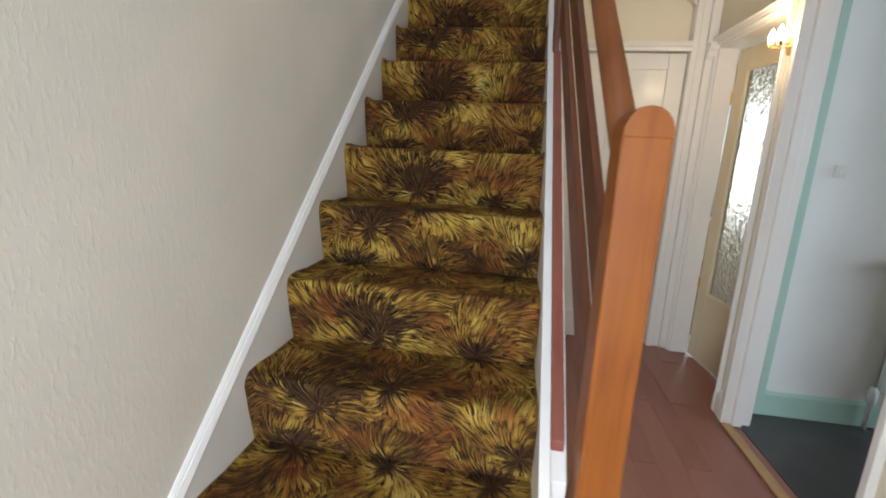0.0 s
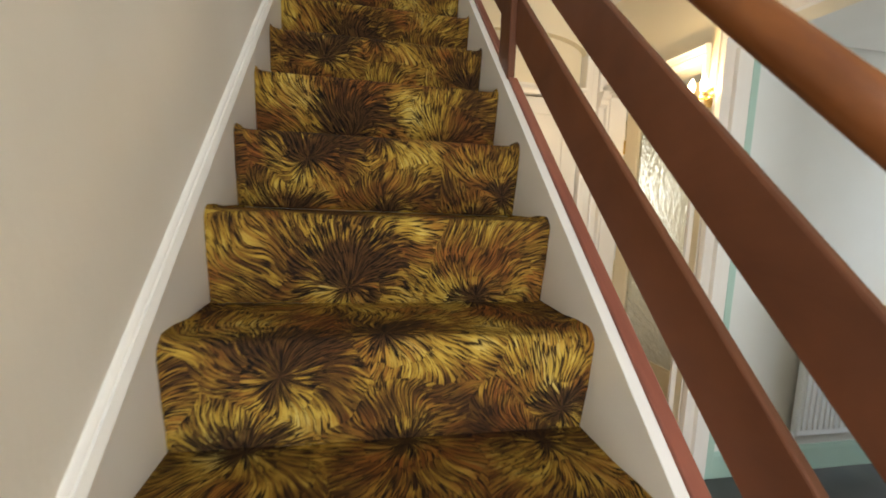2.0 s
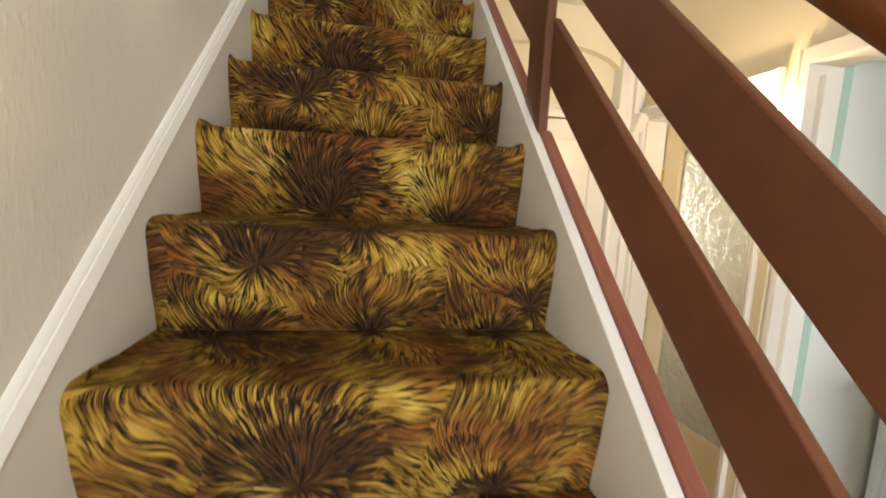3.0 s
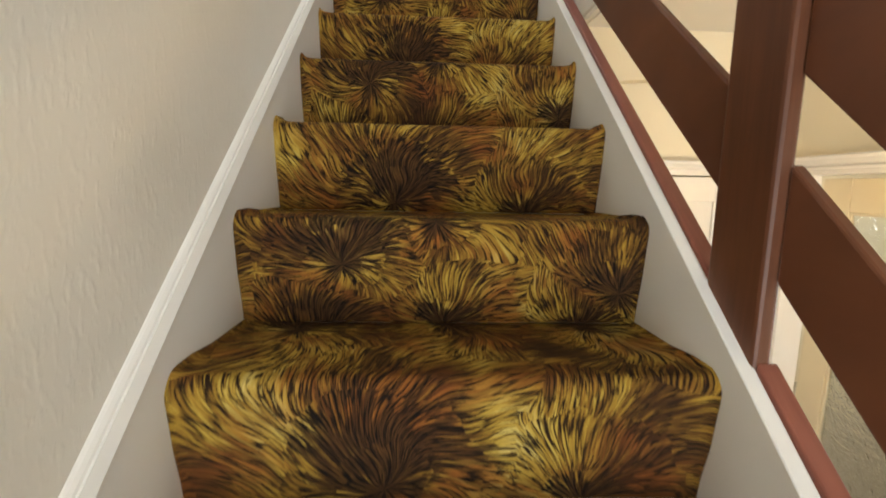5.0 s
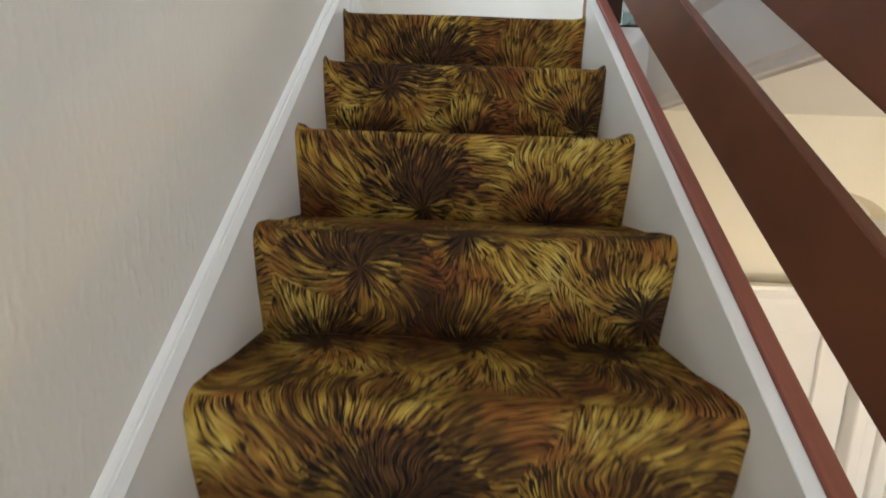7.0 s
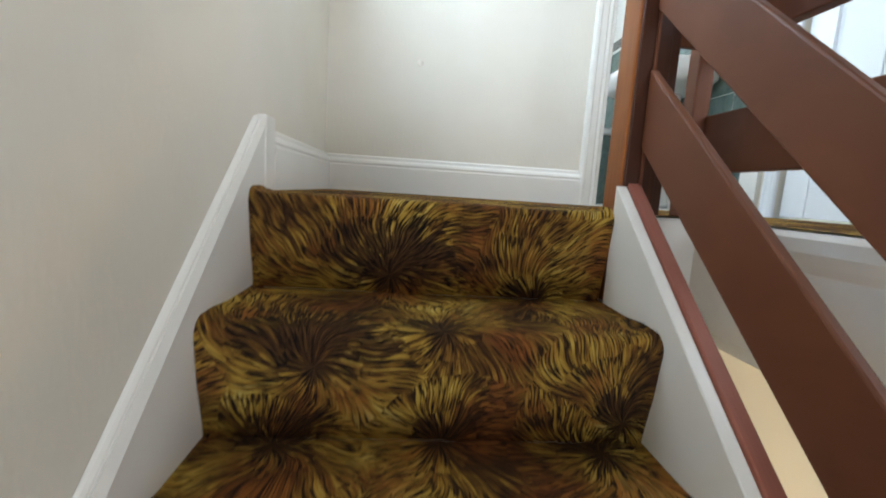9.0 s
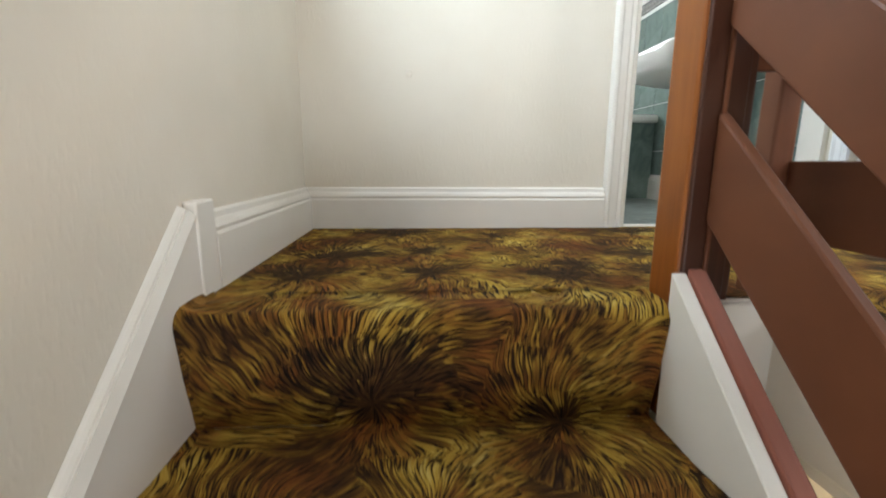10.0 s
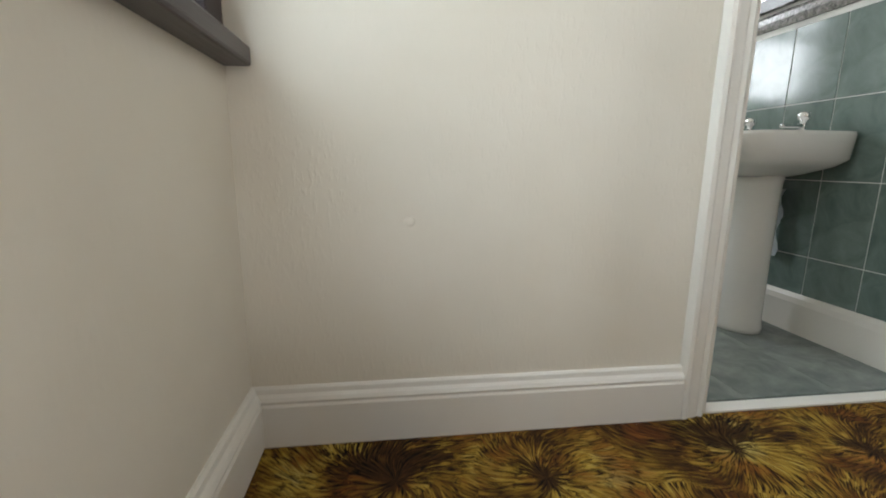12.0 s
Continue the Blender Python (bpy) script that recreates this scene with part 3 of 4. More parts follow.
part("newel_bead", box(0.811, 0.818, 3.022, 3.028, TOP - RISE + 0.08, TOP + 1.05, 0.002), RED_WOOD, rail)
part("newel_plank", box(0.8525, 0.892, 3.068, 3.108, TOP + 0.0, TOP + 1.08, 0.004), DARK_AND_SHADED_WOOD, rail)


GRIP = [(0.82 * a, 0.88 * b) for a, b in [(-0.022, 0.0), (0.022, 0.0), (0.026, 0.012), (0.033, 0.02), (0.036, 0.036), (0.030, 0.052), (0.018, 0.063), (0, 0.067), (-0.018, 0.063), (-0.030, 0.052), (-0.036, 0.036), (-0.033, 0.02), (-0.026, 0.012)]]


def flared(bm):
    """The lower flight of boards stands out a little toward the hall at its foot."""
    for v in bm.verts:
        v.co.x += 0.036 * max(0.0, 1.60 - v.co.y)
    return bm


def flight(a, b, lower, upper, grip, lean, x):
    """Base rail, two boards and handrail from post to post; lean: how much flatter than the stairs they run."""
    def outline(low, high):
        return [(y, slope_z(y) + h - lean * (y - 1.615)) for y, h in ((a, low), (b, low), (b, high), (a, high))]
    part("base_rail", prism_yz(string_outline(a, b, 0.0465, 0.072), WIDE + 0.0245, WIDE + 0.054, 0.003), BASE_WOOD, rail, "red painted base rail on the string")
    part("lower_board", flared(prism_yz(outline(*lower), x, x + 0.019, 0.004)), RED_WOOD, rail)
    part("upper_board", flared(prism_yz(outline(*upper), x, x + 0.019, 0.004)), RED_WOOD, rail)
    (ya, za), (yb, zb) = outline(grip, 1.0)[:2]
    part("handrail", flared(sweep(GRIP, (x + 0.030, ya, za), (x + 0.030, yb, zb), (1, 0, 0), OVER)), HANDRAIL_WOOD, rail, "rounded orange-brown varnished handrail", smooth=True)


flight(0.385, 1.597, (0.182, 0.335), (0.443, 0.590), 0.715, -0.070, 0.800)
flight(1.708, 3.026, (0.181, 0.342), (0.460, 0.604), 0.69, 0.024, 0.806)

# ---- gallery edge and balustrade ----
setting("trim_gallery_edge", sweep([(0, 0), (0.030, 0), (0.030, 0.02), (0.036, 0.028), (0.036, 0.20), (0.044, 0.215), (0.052, 0.235), (0.048, 0.258), (0.034, 0.268), (0, 0.268)],
                                   (GAL_X + 0.03, FRONT_Y, TOP - 0.272), (GAL_X + 0.03, 3.13, TOP - 0.272), (-1, 0, 0), (0, 0, 1)), GLOSS_WHITE, "white moulded fascia along the gallery edge", "fascia")
setting("trim_landing_edge", joined((0.852, GAL_X, 3.075, 3.10, TOP - 0.272, TOP - 0.01)), GLOSS_WHITE, "white fascia beneath the landing edge", "fascia")
gal = thing("gallery_balustrade", "dark red-brown gallery balustrade with flat horizontal boards", "balustrade")
part("gallery_post", box(0.960, 1.000, 3.10, 3.142, TOP, TOP + 1.06, 0.004), RED_WOOD, gal)
part("return_board", box(0.892, 0.992, 3.085, 3.100, TOP + 0.375, TOP + 0.53, 0.003), RED_WOOD, gal)
part("return_handrail", box(0.892, 0.975, 3.075, 3.10, TOP + 0.90, TOP + 0.96, 0.01), ORANGE_WOOD, gal)
part("lower_board", box(0.992, 1.020, FRONT_Y, 3.10, TOP + 0.105, TOP + 0.235, 0.003), RED_WOOD, gal)
part("upper_board", box(0.992, 1.020, FRONT_Y, 3.10, TOP + 0.375, TOP + 0.53, 0.003), RED_WOOD, gal)
part("gallery_handrail", box(0.975, 1.037, FRONT_Y, 3.10, TOP + 0.90, TOP + 0.96, 0.012), ORANGE_WOOD, gal)

# ---- landing window ----
win = thing("window_1", "dark wooden landing window with bright patterned glass", "window", kind="structure")
wy0, wy1, wz0, wz1 = 2.92, 3.86, 3.53, 4.65
part("window_sill", box(WALL_L - 0.16, 0.032, wy0 - 0.05, BACK_Y - 0.004, 3.492, 3.53, 0.006), DARK_FRAME, win, "dark varnished window sill")
for b in ((wy1 - 0.055, wy1, wz0, wz1), (wy0, wy0 + 0.055, wz0, wz1), ((wy0 + wy1) / 2 - 0.03, (wy0 + wy1) / 2 + 0.03, wz0, wz1)):
    part("window_frame", box(WALL_L - 0.13, WALL_L - 0.06, *b, 0.004), DARK_FRAME, win)
for z in (wz0, wz1 - 0.055):
    for a, b in ((wy0 + 0.055, (wy0 + wy1) / 2 - 0.03), ((wy0 + wy1) / 2 + 0.03, wy1 - 0.055)):
        part("window_frame", box(WALL_L - 0.13, WALL_L - 0.06, a, b, z, z + 0.055, 0.004), DARK_FRAME, win)
for a, b in ((wy0 + 0.055, (wy0 + wy1) / 2 - 0.03), ((wy0 + wy1) / 2 + 0.03, wy1 - 0.055)):
    pane = part("pane", box(WALL_L - 0.105, WALL_L - 0.099, a, b, wz0 + 0.055, wz1 - 0.055), GLASS, win)
    pane.visible_shadow = False
part("window_casing", box(WALL_L - 0.075, WALL_L + 0.005, wy1 - 0.02, BACK_Y - 0.004, wz0, wz1 + 0.04, 0.003), DARK_FRAME, win)
setting("backdrop_landing_window", box(-0.62, -0.60, 2.4, 4.4, 3.0, 5.2), OUTDOORS, "bright overcast daylight outside the landing window", "backdrop")



def daylight_window(name, label, axis, at, lo, hi, z0, z1):
    """A white two-light casement set into a wall across the given axis."""
    w = thing(name, label, "window", kind="structure")
    mid = (lo + hi) / 2

    def bar(a, b, c, d):
        return box(at, at + 0.05, a, b, c, d, 0.004) if axis == "x" else box(a, b, at, at + 0.05, c, d, 0.004)
    for a, b in ((lo, lo + 0.05), (mid - 0.03, mid + 0.03), (hi - 0.05, hi)):
        part("window_frame", bar(a, b, z0, z1), DOOR_WHITE, w)
    for a, b in ((lo + 0.05, mid - 0.03), (mid + 0.03, hi - 0.05)):
        for c in (z0, z1 - 0.05):
            part("window_frame", bar(a, b, c, c + 0.05), DOOR_WHITE, w)
    return w


# invented window, never in view, that houses the stairwell fill
daylight_window("added_window_south", "white casement added out of view for the stairwell fill light", "y", FRONT_Y - 0.09, 0.25, 1.55, 3.2, 4.3)
# unseen casement made up to carry the side fill
daylight_window("added_window_gallery", "white casement added out of view in the gallery wall for the side fill", "x", GAL_WALL + 0.045, 1.3, 2.7, 3.4, 4.7)
daylight_window("window_5", "white casement window in the lobby", "x", 4.645, 0.5, 1.9, 0.3, 1.5)
daylight_window("window_6", "white casement window of the sitting room", "y", 6.545, 2.9, 4.5, 0.2, 1.9)
front = thing("door_3", "white front door frame letting in daylight", "door", kind="structure")
for b in ((0.1, 0.16, HALL, 2.1), (0.94, 1.0, HALL, 2.1), (0.16, 0.94, 2.04, 2.1), (0.16, 0.94, HALL, HALL + 0.25)):
    part("door_frame", box(b[0], b[1], FRONT_Y - 0.09, FRONT_Y - 0.04, b[2], b[3], 0.004), DOOR_WHITE, front)

# ---- bathroom doorway ----
frame_b = thing("door_frame_1", "cream white moulded architrave round the bathroom doorway", "door frame", kind="structure")
part("architrave", sweep(ARCHITRAVE, (1.105, BACK_Y, TOP), (1.105, BACK_Y, TOP + 2.06), (-1.22, 0, 0), (0, -1, 0)), GLOSS_WHITE, frame_b)
for x, s in ((1.105, -1), (1.85, 1)):
    part("jamb", box(min(x, x - s * 0.015), max(x, x - s * 0.015), BACK_Y - 0.002, BACK_Y + 0.102, TOP, TOP + 2.02), GLOSS_WHITE, frame_b)
part("threshold", box(1.12, 1.835, BACK_Y - 0.006, BACK_Y + 0.035, TOP - 0.003, TOP + 0.006, 0.002), GLOSS_WHITE, frame_b)

part("filler_spot", lathe([(0.013, 0.0), (0.010, -0.0014), (0.006, -0.0024), (0.001, -0.003)], (0.34, BACK_Y + 0.0005, 3.183), "Y", 14), WALLPAPER, bpy.data.objects["wall_north"], smooth=True)

# ---- bathroom ----
BX = 1.88
setting("wall_bath_east", box(BX + 0.006, BX + 0.1, BACK_Y + 0.1, 5.9, TOP - 0.05, CEIL_UP), GROUT, "bathroom wall with teal tiles and pale grout", "wall")
setting("wall_bath_back", joined((0.2, 0.44, 5.86, 5.96, TOP, CEIL_UP), (1.04, BX + 0.1, 5.86, 5.96, TOP, CEIL_UP), (0.44, 1.04, 5.86, 5.96, TOP, 3.72), (0.44, 1.04, 5.86, 5.96, 4.56, CEIL_UP)), LOBBY_PAINT, "white bathroom back wall with window", "wall")
setting("wall_bath_west", box(0.1, 0.2, BACK_Y + 0.1, 5.96, TOP, CEIL_UP), LOBBY_PAINT, "plain white bathroom side wall", "wall")
setting("wall_bath_upper", box(BX, BX + 0.006, BACK_Y + 0.1, 5.86, 3.93, CEIL_UP), LOBBY_PAINT, "cream painted bathroom wall above the tile border", "wall")
setting("backdrop_bath_window", box(0.3, 1.6, 6.2, 6.22, 3.2, 4.9), OUTDOORS, "bright overcast daylight outside the bathroom window", "backdrop")
bwin = thing("window_2", "white framed bathroom window", "window", kind="structure")
for b in ((0.44, 0.49, 3.72, 4.56), (0.99, 1.04, 3.72, 4.56), (0.49, 0.99, 4.16, 4.23), (0.49, 0.99, 3.72, 3.77), (0.49, 0.99, 4.51, 4.56)):
    part("window_frame", box(b[0], b[1], 5.88, 5.93, b[2], b[3], 0.003), DOOR_WHITE, bwin)
bath_floor = setting("floor_bathroom", box(0.2, BX + 0.006, BACK_Y + 0.03, 5.9, TOP - 0.1, TOP - 0.004), GROUT, "grey slate-effect bathroom floor", "floor")
setting("baseboard_bathroom", sweep([(0, 0), (0.02, 0), (0.02, 0.12), (0.014, 0.14), (0.006, 0.15), (0, 0.155)], (BX, BACK_Y + 0.1, TOP), (BX, 5.86, TOP), (-1, 0, 0), (0, 0, 1)), GLOSS_WHITE, "cream gloss skirting along the bathroom wall", "skirting")
setting("trim_tile_border", sweep([(0, 0), (0.008, 0), (0.012, 0.012), (0.009, 0.03), (0.013, 0.05), (0.008, 0.062), (0, 0.062)], (BX + 0.004, BACK_Y + 0.1, 3.858), (BX + 0.004, 5.86, 3.858), (-1, 0, 0), (0, 0, 1)), BORDER, "mottled grey relief border along the top of the tiles", "border")

basin = thing("wash_basin", "white porcelain pedestal wash basin against teal tiles", "basin", at=(1.66, 4.60, TOP))
bm = bmesh.new()
LEVELS = [(0.42, 0.42), (0.62, 0.56), (0.86, 0.86), (0.965, 0.975), (1.0, 1.0), (0.99, 0.992)]
zs = [3.268, 3.280, 3.308, 3.332, 3.412, 3.424]
rings = []
for (kx, ky), z in zip(LEVELS, zs):
    ring = []
    for i in range(40):
        a = 2 * math.pi * i / 40
        ca, sa = math.cos(a), math.sin(a)
        e = 0.36
        px = math.copysign(abs(ca) ** e, ca) * 0.215 * kx
        py = math.copysign(abs(sa) ** e, sa) * 0.290 * ky
        px += (1 - kx) * 0.03
        ring.append(bm.verts.new((1.672 + px, 4.552 + py, z)))
    rings.append(ring)
inner = []
for k, z in ((0.93, 3.425), (0.80, 3.40), (0.55, 3.34), (0.2, 3.318)):
    inner.append([bm.verts.new((1.65 + (v.co.x - 1.672) * k * 0.86, 4.552 + (v.co.y - 4.552) * k, z)) for v in rings[-1]])
allr = rings + inner
for a, b in zip(allr, allr[1:]):
    for i in range(40):
        bm.faces.new((a[i], a[(i + 1) % 40], b[(i + 1) % 40], b[i]))
bm.faces.new(allr[0])
bm.faces.new(allr[-1])
part("bowl", bm, PORCELAIN, basin, smooth=True)
part("pedestal", lathe([(0.086, TOP), (0.088, TOP + 0.02), (0.083, TOP + 0.05), (0.081, TOP + 0.30), (0.082, TOP + 0.50), (0.084, TOP + 0.58), (0.090, TOP + 0.62)], (1.695, 4.50, 0), squash=(0.95, 1.12)), PORCELAIN, basin, smooth=True)
for y in (4.44, 4.68):
    tap = part("tap", lathe([(0.022, 3.431), (0.022, 3.439), (0.012, 3.445), (0.012, 3.472), (0.020, 3.477), (0.022, 3.494), (0.016, 3.503), (0.005, 3.505)], (1.80, y, 0)), CHROME, basin, "chrome tap", smooth=True)
    part("spout", box(1.71, 1.80, y - 0.009, y + 0.009, 3.445, 3.461, 0.005), CHROME, tap)
CLOTH_Y = 4.515
cloth = bmesh.new()
grid = [[cloth.verts.new((1.842 + 0.012 * math.sin(j * 1.3) + 0.006 * i, CLOTH_Y + 0.012 * i + 0.02 * noise.noise(Vector((i * 0.6, j * 0.5, 1))), 2.95 + 0.27 * j / 10)) for j in range(11)] for i in range(6)]
for a, b in zip(grid, grid[1:]):
    for j in range(10):
        cloth.faces.new((a[j], b[j], b[j + 1], a[j + 1]))
bmesh.ops.solidify(cloth, geom=list(cloth.faces), thickness=0.012)
tagged(part("cleaning_cloth", cloth, CLOTH, smooth=True), "crumpled white cloth tucked behind the basin pedestal", "cloth")

bath = thing("bathtub", "white bathtub rim over a teal tiled side", "bathtub")
part("rim", box(0.2, BX - 0.004, 5.12, 5.86, 3.14, 3.19, 0.015), PORCELAIN, bath)
part("side_panel", box(0.2, BX - 0.01, 5.15, 5.17, TOP, 3.14), TILE, bath)

mir = thing("bathroom_mirror", "black framed mirror on the wall above the basin", "mirror")
for b in ((4.22, 4.27, 3.932, 4.6), (4.87, 4.92, 3.932, 4.6), (4.27, 4.87, 3.932, 3.985), (4.27, 4.87, 4.55, 4.6)):
    part("frame", box(BX - 0.022, BX, *b, 0.003), BLACK_FRAME, mir)
part("mirror_glass", box(BX - 0.008, BX - 0.002, 4.27, 4.87, 3.985, 4.55), MIRROR, mir)


# ---- doors ----
def panelled_door(name, label, y0, y1, z0, hgt, x, material):
    """A closed four-panel door in a wall that faces west, with its casing and lever."""
    d = thing(name, label, "door", kind="structure")
    bm = box(x + 0.012, x + 0.05, y0, y1, z0, z0 + hgt)
    leaf = part("leaf", bm, material, d)
    rails = [(z0, z0 + 0.20), (z0 + 0.86, z0 + 1.04), (z0 + hgt - 0.13, z0 + hgt)]
    for a, b in rails:
        part("door_rail", box(x, x + 0.014, y0 + 0.11, y1 - 0.11, a, b, 0.002), material, leaf)
    for a, b in ((y0, y0 + 0.11), (y1 - 0.11, y1), ((y0 + y1) / 2 - 0.045, (y0 + y1) / 2 + 0.045)):
        part("stile", box(x - 0.003, x + 0.0145, a, b, z0, z0 + hgt, 0.002), material, leaf)
    for a, b in ((y0 + 0.135, (y0 + y1) / 2 - 0.07), ((y0 + y1) / 2 + 0.07, y1 - 0.135)):
        for c, e in ((z0 + 0.23, z0 + 0.83), (z0 + 1.07, z0 + hgt - 0.16)):
            part("panel", box(x + 0.004, x + 0.016, a, b, c, e, 0.004), material, leaf)
    return d


gd = panelled_door("door_1", "closed white four-panel door off the gallery", 3.08, 3.82, TOP + 0.008, 1.99, GAL_WALL + 0.012, DOOR_WHITE)
part("door_handle", joined((GAL_WALL - 0.004, GAL_WALL + 0.012, 3.70, 3.74, TOP + 0.90, TOP + 1.06), (GAL_WALL - 0.045, GAL_WALL - 0.03, 3.60, 3.73, TOP + 0.99, TOP + 1.008), (GAL_WALL - 0.045, GAL_WALL, 3.712, 3.728, TOP + 0.99, TOP + 1.008)), CHROME, gd, "chrome lever handle")
for y, s in ((3.06, -1), (3.84, 1)):
    part("architrave", sweep(ARCHITRAVE, (GAL_WALL, y, TOP), (GAL_WALL, y, TOP + 2.06), (0, s * 0.95, 0), (-1, 0, 0)), DOOR_WHITE, gd)
part("skirting_length", sweep(SKIRT, (GAL_WALL, FRONT_Y, TOP), (GAL_WALL, 3.0, TOP), (-1, 0, 0), (0, 0, 1)), GLOSS_WHITE, base)

glazed = thing("door_2", "cream glazed hall door with patterned glass", "door", kind="structure")
HINGE = Matrix.Translation((HALL_X + 0.125, 2.895, 0)) @ Matrix.Rotation(radians(7), 4, "Z")


def door_piece(name, a, b, z0, z1, x0, x1, material, bevel=0.003):
    """A piece of the leaf, by its distances from the hinge, swung with it."""
    bm = box(x0, x1, -b, -a, z0, z1, bevel)
    bmesh.ops.transform(bm, matrix=HINGE, verts=bm.verts)
    return part(name, bm, material, glazed)


for a, b, c, e in ((0.0, 0.115, HALL + 0.01, 1.77), (0.655, 0.77, HALL + 0.01, 1.77), (0.115, 0.655, HALL + 0.01, 0.10), (0.115, 0.655, 1.63, 1.77)):
    door_piece("door_rail", a, b, c, e, 0.0, 0.04, CREAM_PAINT)
for a, b, c, e in ((0.115, 0.127, 0.10, 1.63), (0.643, 0.655, 0.10, 1.63), (0.127, 0.643, 0.10, 0.112), (0.127, 0.643, 1.618, 1.63)):
    door_piece("glazing_bead", a, b, c, e, 0.004, 0.014, CREAM_PAINT, 0.002)
door_piece("pane", 0.116, 0.654, 0.101, 1.629, 0.016, 0.022, GLASS, 0.0)
for z in (0.12, 1.42):
    door_piece("hinge", -0.006, 0.006, z, z + 0.09, -0.008, 0.002, BRASS, 0.001)
part("jamb", box(HALL_X - 0.002, HALL_X + 0.122, 2.902, 2.922, HALL, 1.80, 0.002), GLOSS_WHITE, glazed)
part("jamb", box(HALL_X - 0.002, HALL_X + 0.122, 2.098, 2.112, HALL, 1.80, 0.002), GLOSS_WHITE, glazed)
part("jamb_head", box(HALL_X - 0.002, HALL_X + 0.122, 2.112, 2.902, 1.782, 1.80, 0.002), GLOSS_WHITE, glazed)
for y, s in ((2.10, -0.5), (2.92, 0.95)):
    part("architrave", sweep(ARCHITRAVE, (HALL_X, y, HALL), (HALL_X, y, 1.86), (0, s, 0), (-1, 0, 0)), GLOSS_WHITE, glazed)
part("architrave", sweep([(a, b * 1.6) for a, b in ARCHITRAVE], (HALL_X, 2.07, 1.80), (HALL_X, 2.98, 1.80), (0, 0, 1.0), (-1, 0, 0)), GLOSS_WHITE, glazed)

lobby_frame = thing("door_frame_2", "white moulded casing with mint edge round the lobby opening", "door frame", kind="structure")
part("jamb", box(HALL_X - 0.03, HALL_X + 0.125, 1.95, 1.98, HALL, 1.84, 0.003), GLOSS_WHITE, lobby_frame)
part("jamb_stop", box(HALL_X + 0.02, HALL_X + 0.07, 1.925, 1.95, HALL, 1.80, 0.003), GLOSS_WHITE, lobby_frame)
part("architrave", sweep(ARCHITRAVE, (HALL_X, 1.965, HALL), (HALL_X, 1.965, 1.90), (0, 0.7, 0), (-1, 0, 0)), GLOSS_WHITE, lobby_frame)
part("mint_edge", box(HALL_X + 0.126, HALL_X + 0.165, 1.95, 2.118, HALL + 0.15, 1.90, 0.003), MINT_PAINT, lobby_frame, "mint green casing edge")
part("head", box(HALL_X - 0.03, HALL_X + 0.125, 1.00, 1.98, 1.84, 1.90, 0.003), GLOSS_WHITE, lobby_frame)
part("near_jamb", box(HALL_X - 0.03, HALL_X + 0.125, 1.00, 1.03, HALL, 1.84, 0.003), GLOSS_WHITE, lobby_frame)
part("threshold_strip", box(HALL_X - 0.03, HALL_X + 0.02, 1.03, 1.94, HALL - 0.002, HALL + 0.008, 0.002), PINE, lobby_frame, "pale bare wood threshold strip")

end_frame = thing("door_frame_3", "white moulded frame and transom at the hall end", "door frame", kind="structure")
for x0, x1, d in ((1.885, 1.948, 0.05), (1.835, 1.885, 0.032), (1.79, 1.835, 0.044), (0.84, 0.92, 0.04)):
    part("post", box(x0, x1, 3.0 - d, 3.08, HALL, CEIL_HALL, 0.008), GLOSS_WHITE, end_frame)
part("transom", sweep([(0, 0), (0.05, 0), (0.055, 0.02), (0.045, 0.034), (0.06, 0.05), (0.06, 0.062), (0, 0.062)], (0.92, 3.0, 1.775), (1.79, 3.0, 1.775), (0, -1, 0), (0, 0, 1)), GLOSS_WHITE, end_frame)
part("corbel", sweep([(0, 0), (0.012, 0), (0.03, 0.018), (0.034, 0.045), (0.05, 0.06), (0.062, 0.085), (0.062, 0.10), (0, 0.10)], (1.885, 2.95, 1.72), (1.945, 2.95, 1.72), (0, -1, 0), (0, 0, 1)), GLOSS_WHITE, end_frame, "small white moulded corbel")
arch = [(1.355 - 0.435 * math.cos(math.pi * k / 18), 2.06 + 0.12 * math.sin(math.pi * k / 18)) for k in range(19)]
bm = bmesh.new()
front_row, back_row = [[(bm.verts.new((x, y, z)), bm.verts.new((x, y, CEIL_HALL))) for x, z in arch] for y in (2.985, 3.04)]
for k in range(18):
    (f0, g0), (f1, g1), (b0, c0), (b1, c1) = front_row[k], front_row[k + 1], back_row[k], back_row[k + 1]
    bm.faces.new((f0, f1, g1, g0))
    bm.faces.new((b1, b0, c0, c1))
    bm.faces.new((f1, f0, b0, b1))
part("arched_head", bm, HALL_PAPER, end_frame, "yellow-cream plaster head with a shallow arch")
part("fanlight_panel", box(0.92, 1.79, 3.045, 3.07, 1.83, 2.30, 0.002), HALL_PAPER, end_frame, "yellow-cream panel above the transom")
end_door = thing("door_4", "white painted panelled door closed at the hall end", "door", kind="structure")
part("leaf", box(0.925, 1.785, 3.02, 3.055, HALL + 0.006, 1.77, 0.002), GLOSS_WHITE, end_door)
for b in ((0.925, 1.04, HALL + 0.006, 1.77), (1.67, 1.785, HALL + 0.006, 1.77), (1.30, 1.41, HALL + 0.22, 1.66)):
    part("stile", box(b[0], b[1], 3.004, 3.021, b[2], b[3], 0.004), GLOSS_WHITE, end_door)
for b in ((1.04, 1.67, 1.66, 1.77), (1.04, 1.67, HALL + 0.006, HALL + 0.22)):
    part("rail", box(b[0], b[1], 3.004, 3.021, b[2], b[3], 0.004), GLOSS_WHITE, end_door)
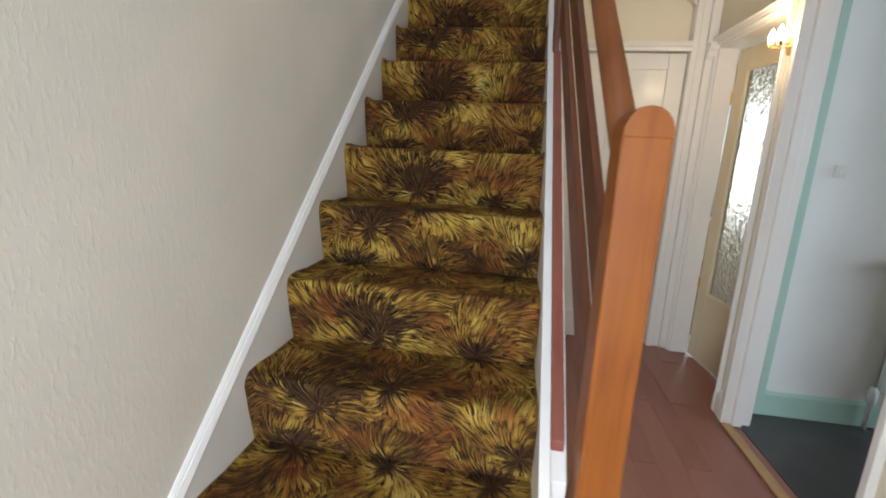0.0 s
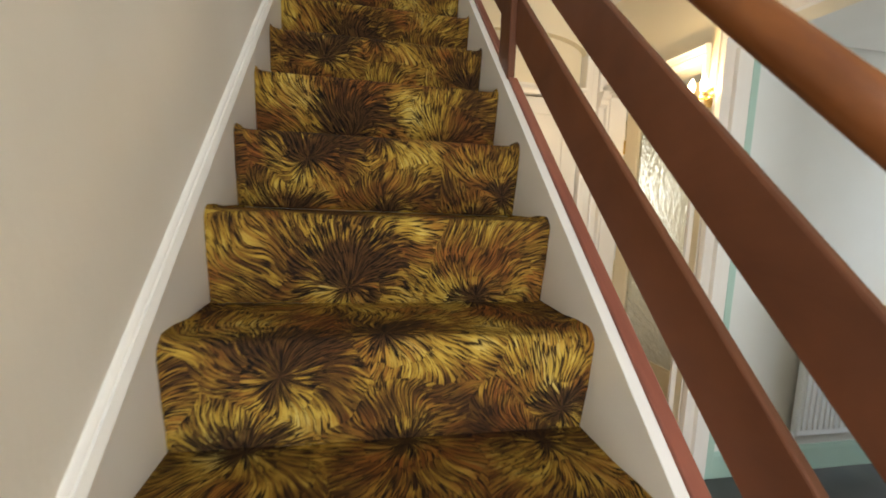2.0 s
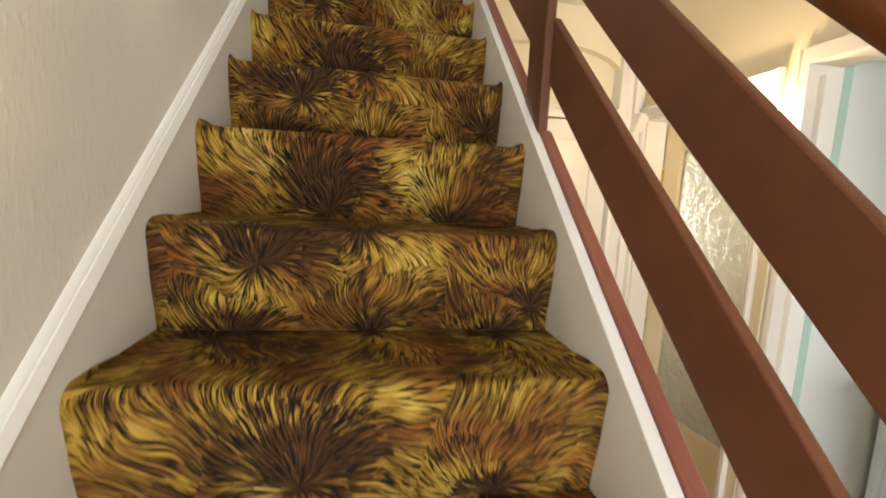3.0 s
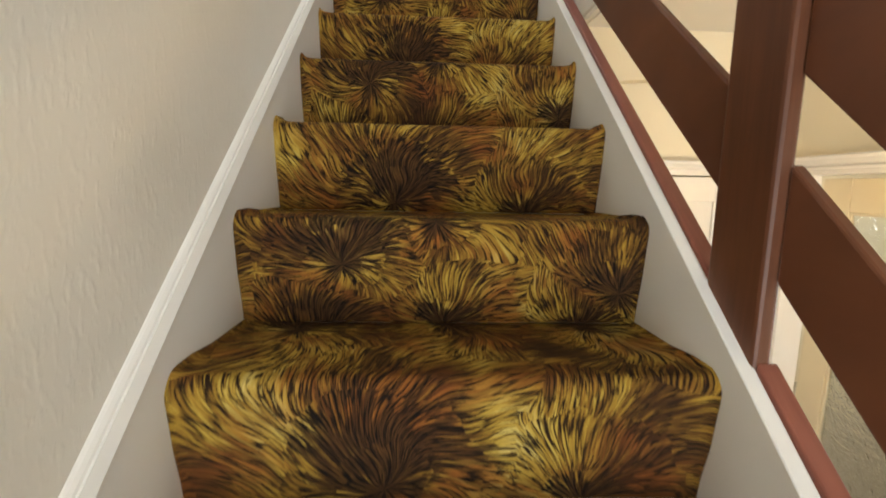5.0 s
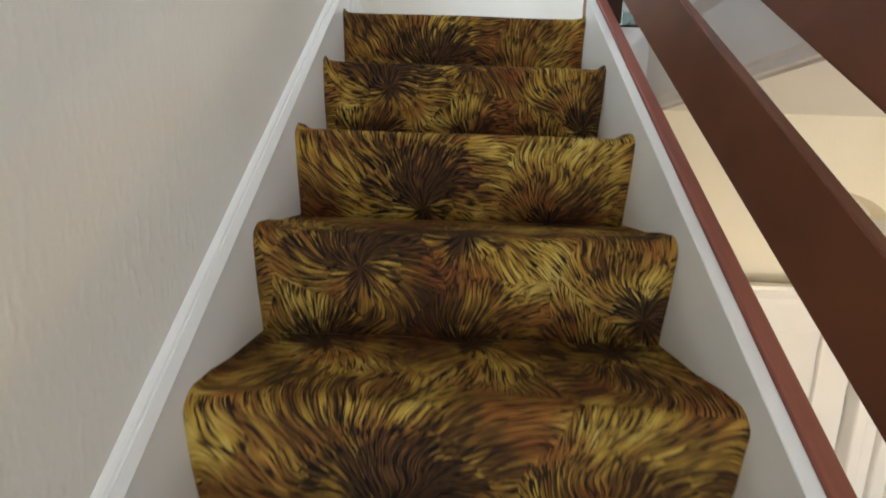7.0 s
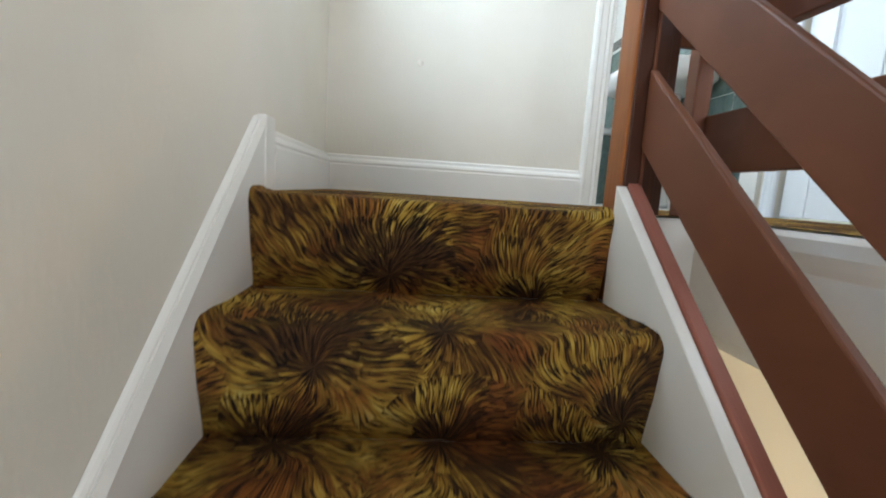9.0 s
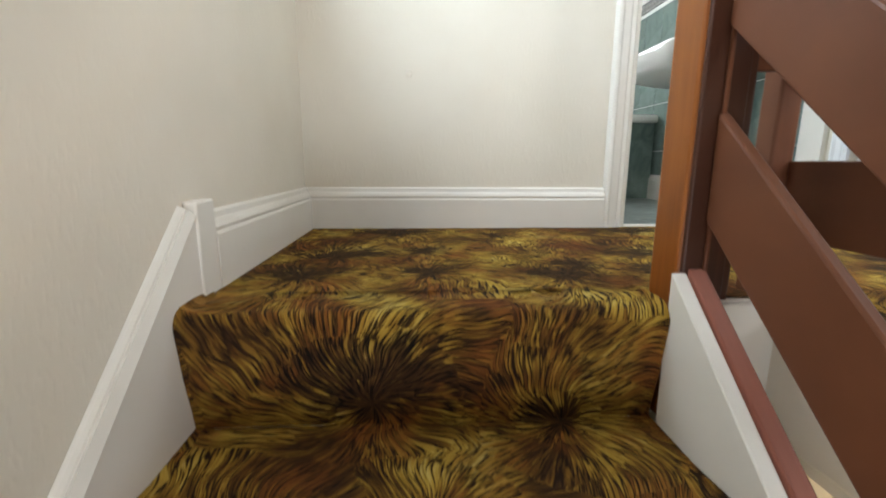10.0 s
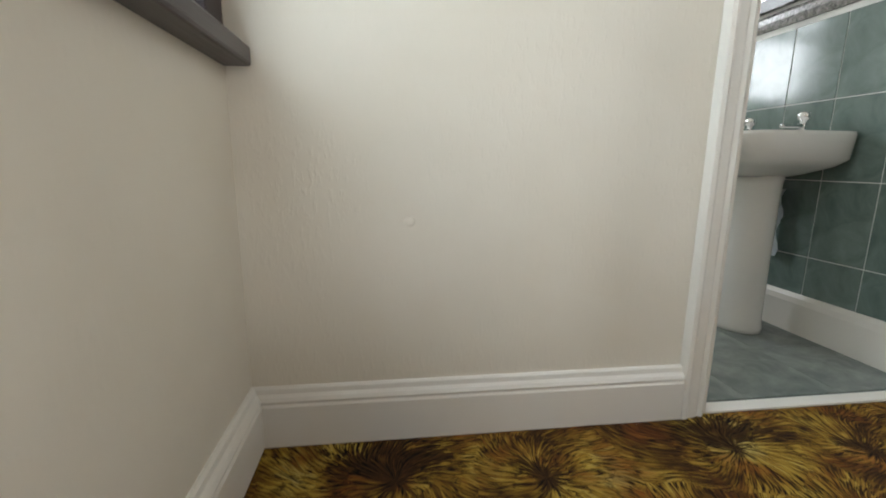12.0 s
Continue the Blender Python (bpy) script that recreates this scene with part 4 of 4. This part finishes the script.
for x0, x1 in ((1.04, 1.30), (1.41, 1.67)):
    part("rail", box(x0, x1, 3.004, 3.021, 0.48, 0.62, 0.004), GLOSS_WHITE, end_door)
part("handle", joined((1.70, 1.735, 2.998, 3.004, 0.53, 0.66), (1.712, 1.722, 2.96, 3.0, 0.59, 0.60), (1.63, 1.722, 2.955, 2.967, 0.588, 0.602)), BRASS, end_door, "brass lever handle")

# ---- hall things ----
lamp = thing("wall_light", "small brass wall light with two lit candle bulbs", "wall lamp", at=(HALL_X, 2.05, 1.60))
part("back_plate", lathe([(0.045, 0.0), (0.045, -0.01), (0.03, -0.016), (0.01, -0.02)], (HALL_X - 0.001, 2.035, 1.60), "X"), BRASS, lamp, smooth=True)
for y in (2.00, 2.075):
    arm = part("arm", joined((HALL_X - 0.085, HALL_X - 0.01, y - 0.004, y + 0.004, 1.596, 1.604), (HALL_X - 0.09, HALL_X - 0.078, y - 0.012, y + 0.012, 1.60, 1.615)), BRASS, lamp)
    part("bulb", lathe([(0.008, 1.615), (0.014, 1.635), (0.016, 1.65), (0.009, 1.675), (0.002, 1.688)], (HALL_X - 0.084, y, 0)), BULB, lamp, "glowing candle bulb", smooth=True)

rad = thing("radiator", "white panel radiator under a wooden shelf in the lobby", "radiator")
part("body", box(2.74, 3.6, 2.05, 2.09, HALL + 0.24, HALL + 0.88, 0.01), DOOR_WHITE, rad)
for k in range(22):
    part("rib", box(2.765 + k * 0.038, 2.783 + k * 0.038, 2.042, 2.052, HALL + 0.28, HALL + 0.84, 0.004), DOOR_WHITE, rad)
part("valve", lathe([(0.012, HALL), (0.012, HALL + 0.16), (0.022, HALL + 0.17), (0.024, HALL + 0.24), (0.016, HALL + 0.26)], (2.72, 2.07, 0)), DOOR_WHITE, rad, "white radiator valve", smooth=True)
shelf = thing("radiator_shelf", "stained wooden shelf above the lobby radiator", "shelf")
part("board", box(2.66, 3.7, 1.98, 2.118, HALL + 0.95, HALL + 0.975, 0.004), PINE, shelf)
part("bracket", box(2.72, 2.74, 2.03, 2.118, HALL + 0.90, HALL + 0.95, 0.003), PINE, shelf)

sw = thing("light_switch", "white plastic switch plate on the lobby wall", "switch")
part("plate", box(2.30, 2.355, 2.10, 2.119, 0.98, 1.045, 0.004), PLASTIC, sw)
part("rocker", box(2.32, 2.335, 2.094, 2.10, 1.0, 1.025, 0.002), PLASTIC, sw)

# ---- tiles and boards laid last ----
tile_me = finish(box(-0.002, 0.001, -0.0982, 0.0982, -0.1432, 0.1432, 0.001), TILE, "tile")
wall_tiles = bpy.data.objects["wall_bath_east"]
for j in range(9):
    for i in range(4):
        y = 4.113 + 0.20 * j
        z = 2.822 + 0.29 * i
        ob = new("tile", tile_me)
        ob.parent = wall_tiles
        ob.location = (BX + 0.006, y, z)
slab_me = finish(box(-0.1493, 0.1493, -0.1493, 0.1493, -0.006, 0.0, 0.0006), SLATE, "floor_tile")
for j in range(6):
    for i in range(5):
        ob = new("floor_tile", slab_me)
        ob.parent = bath_floor
        ob.location = (0.54 + 0.30 * i, 4.13 + 0.30 * j, TOP + 0.002)
plank_me = finish(box(-0.0622, 0.0622, -0.5985, 0.5985, -0.008, 0.0, 0.0005), LAMINATE, "plank")
for i in range(10):
    for j in range(6):
        x, y = 0.89 + 0.125 * i, FRONT_Y + 0.4 + 1.2 * j + (0.6 if i % 2 else 0.0)
        if x > HALL_X - 0.08 and y < 3.0:
            continue
        ob = new("plank", plank_me)
        ob.parent = hall_floor
        ob.location = (x, y, HALL)
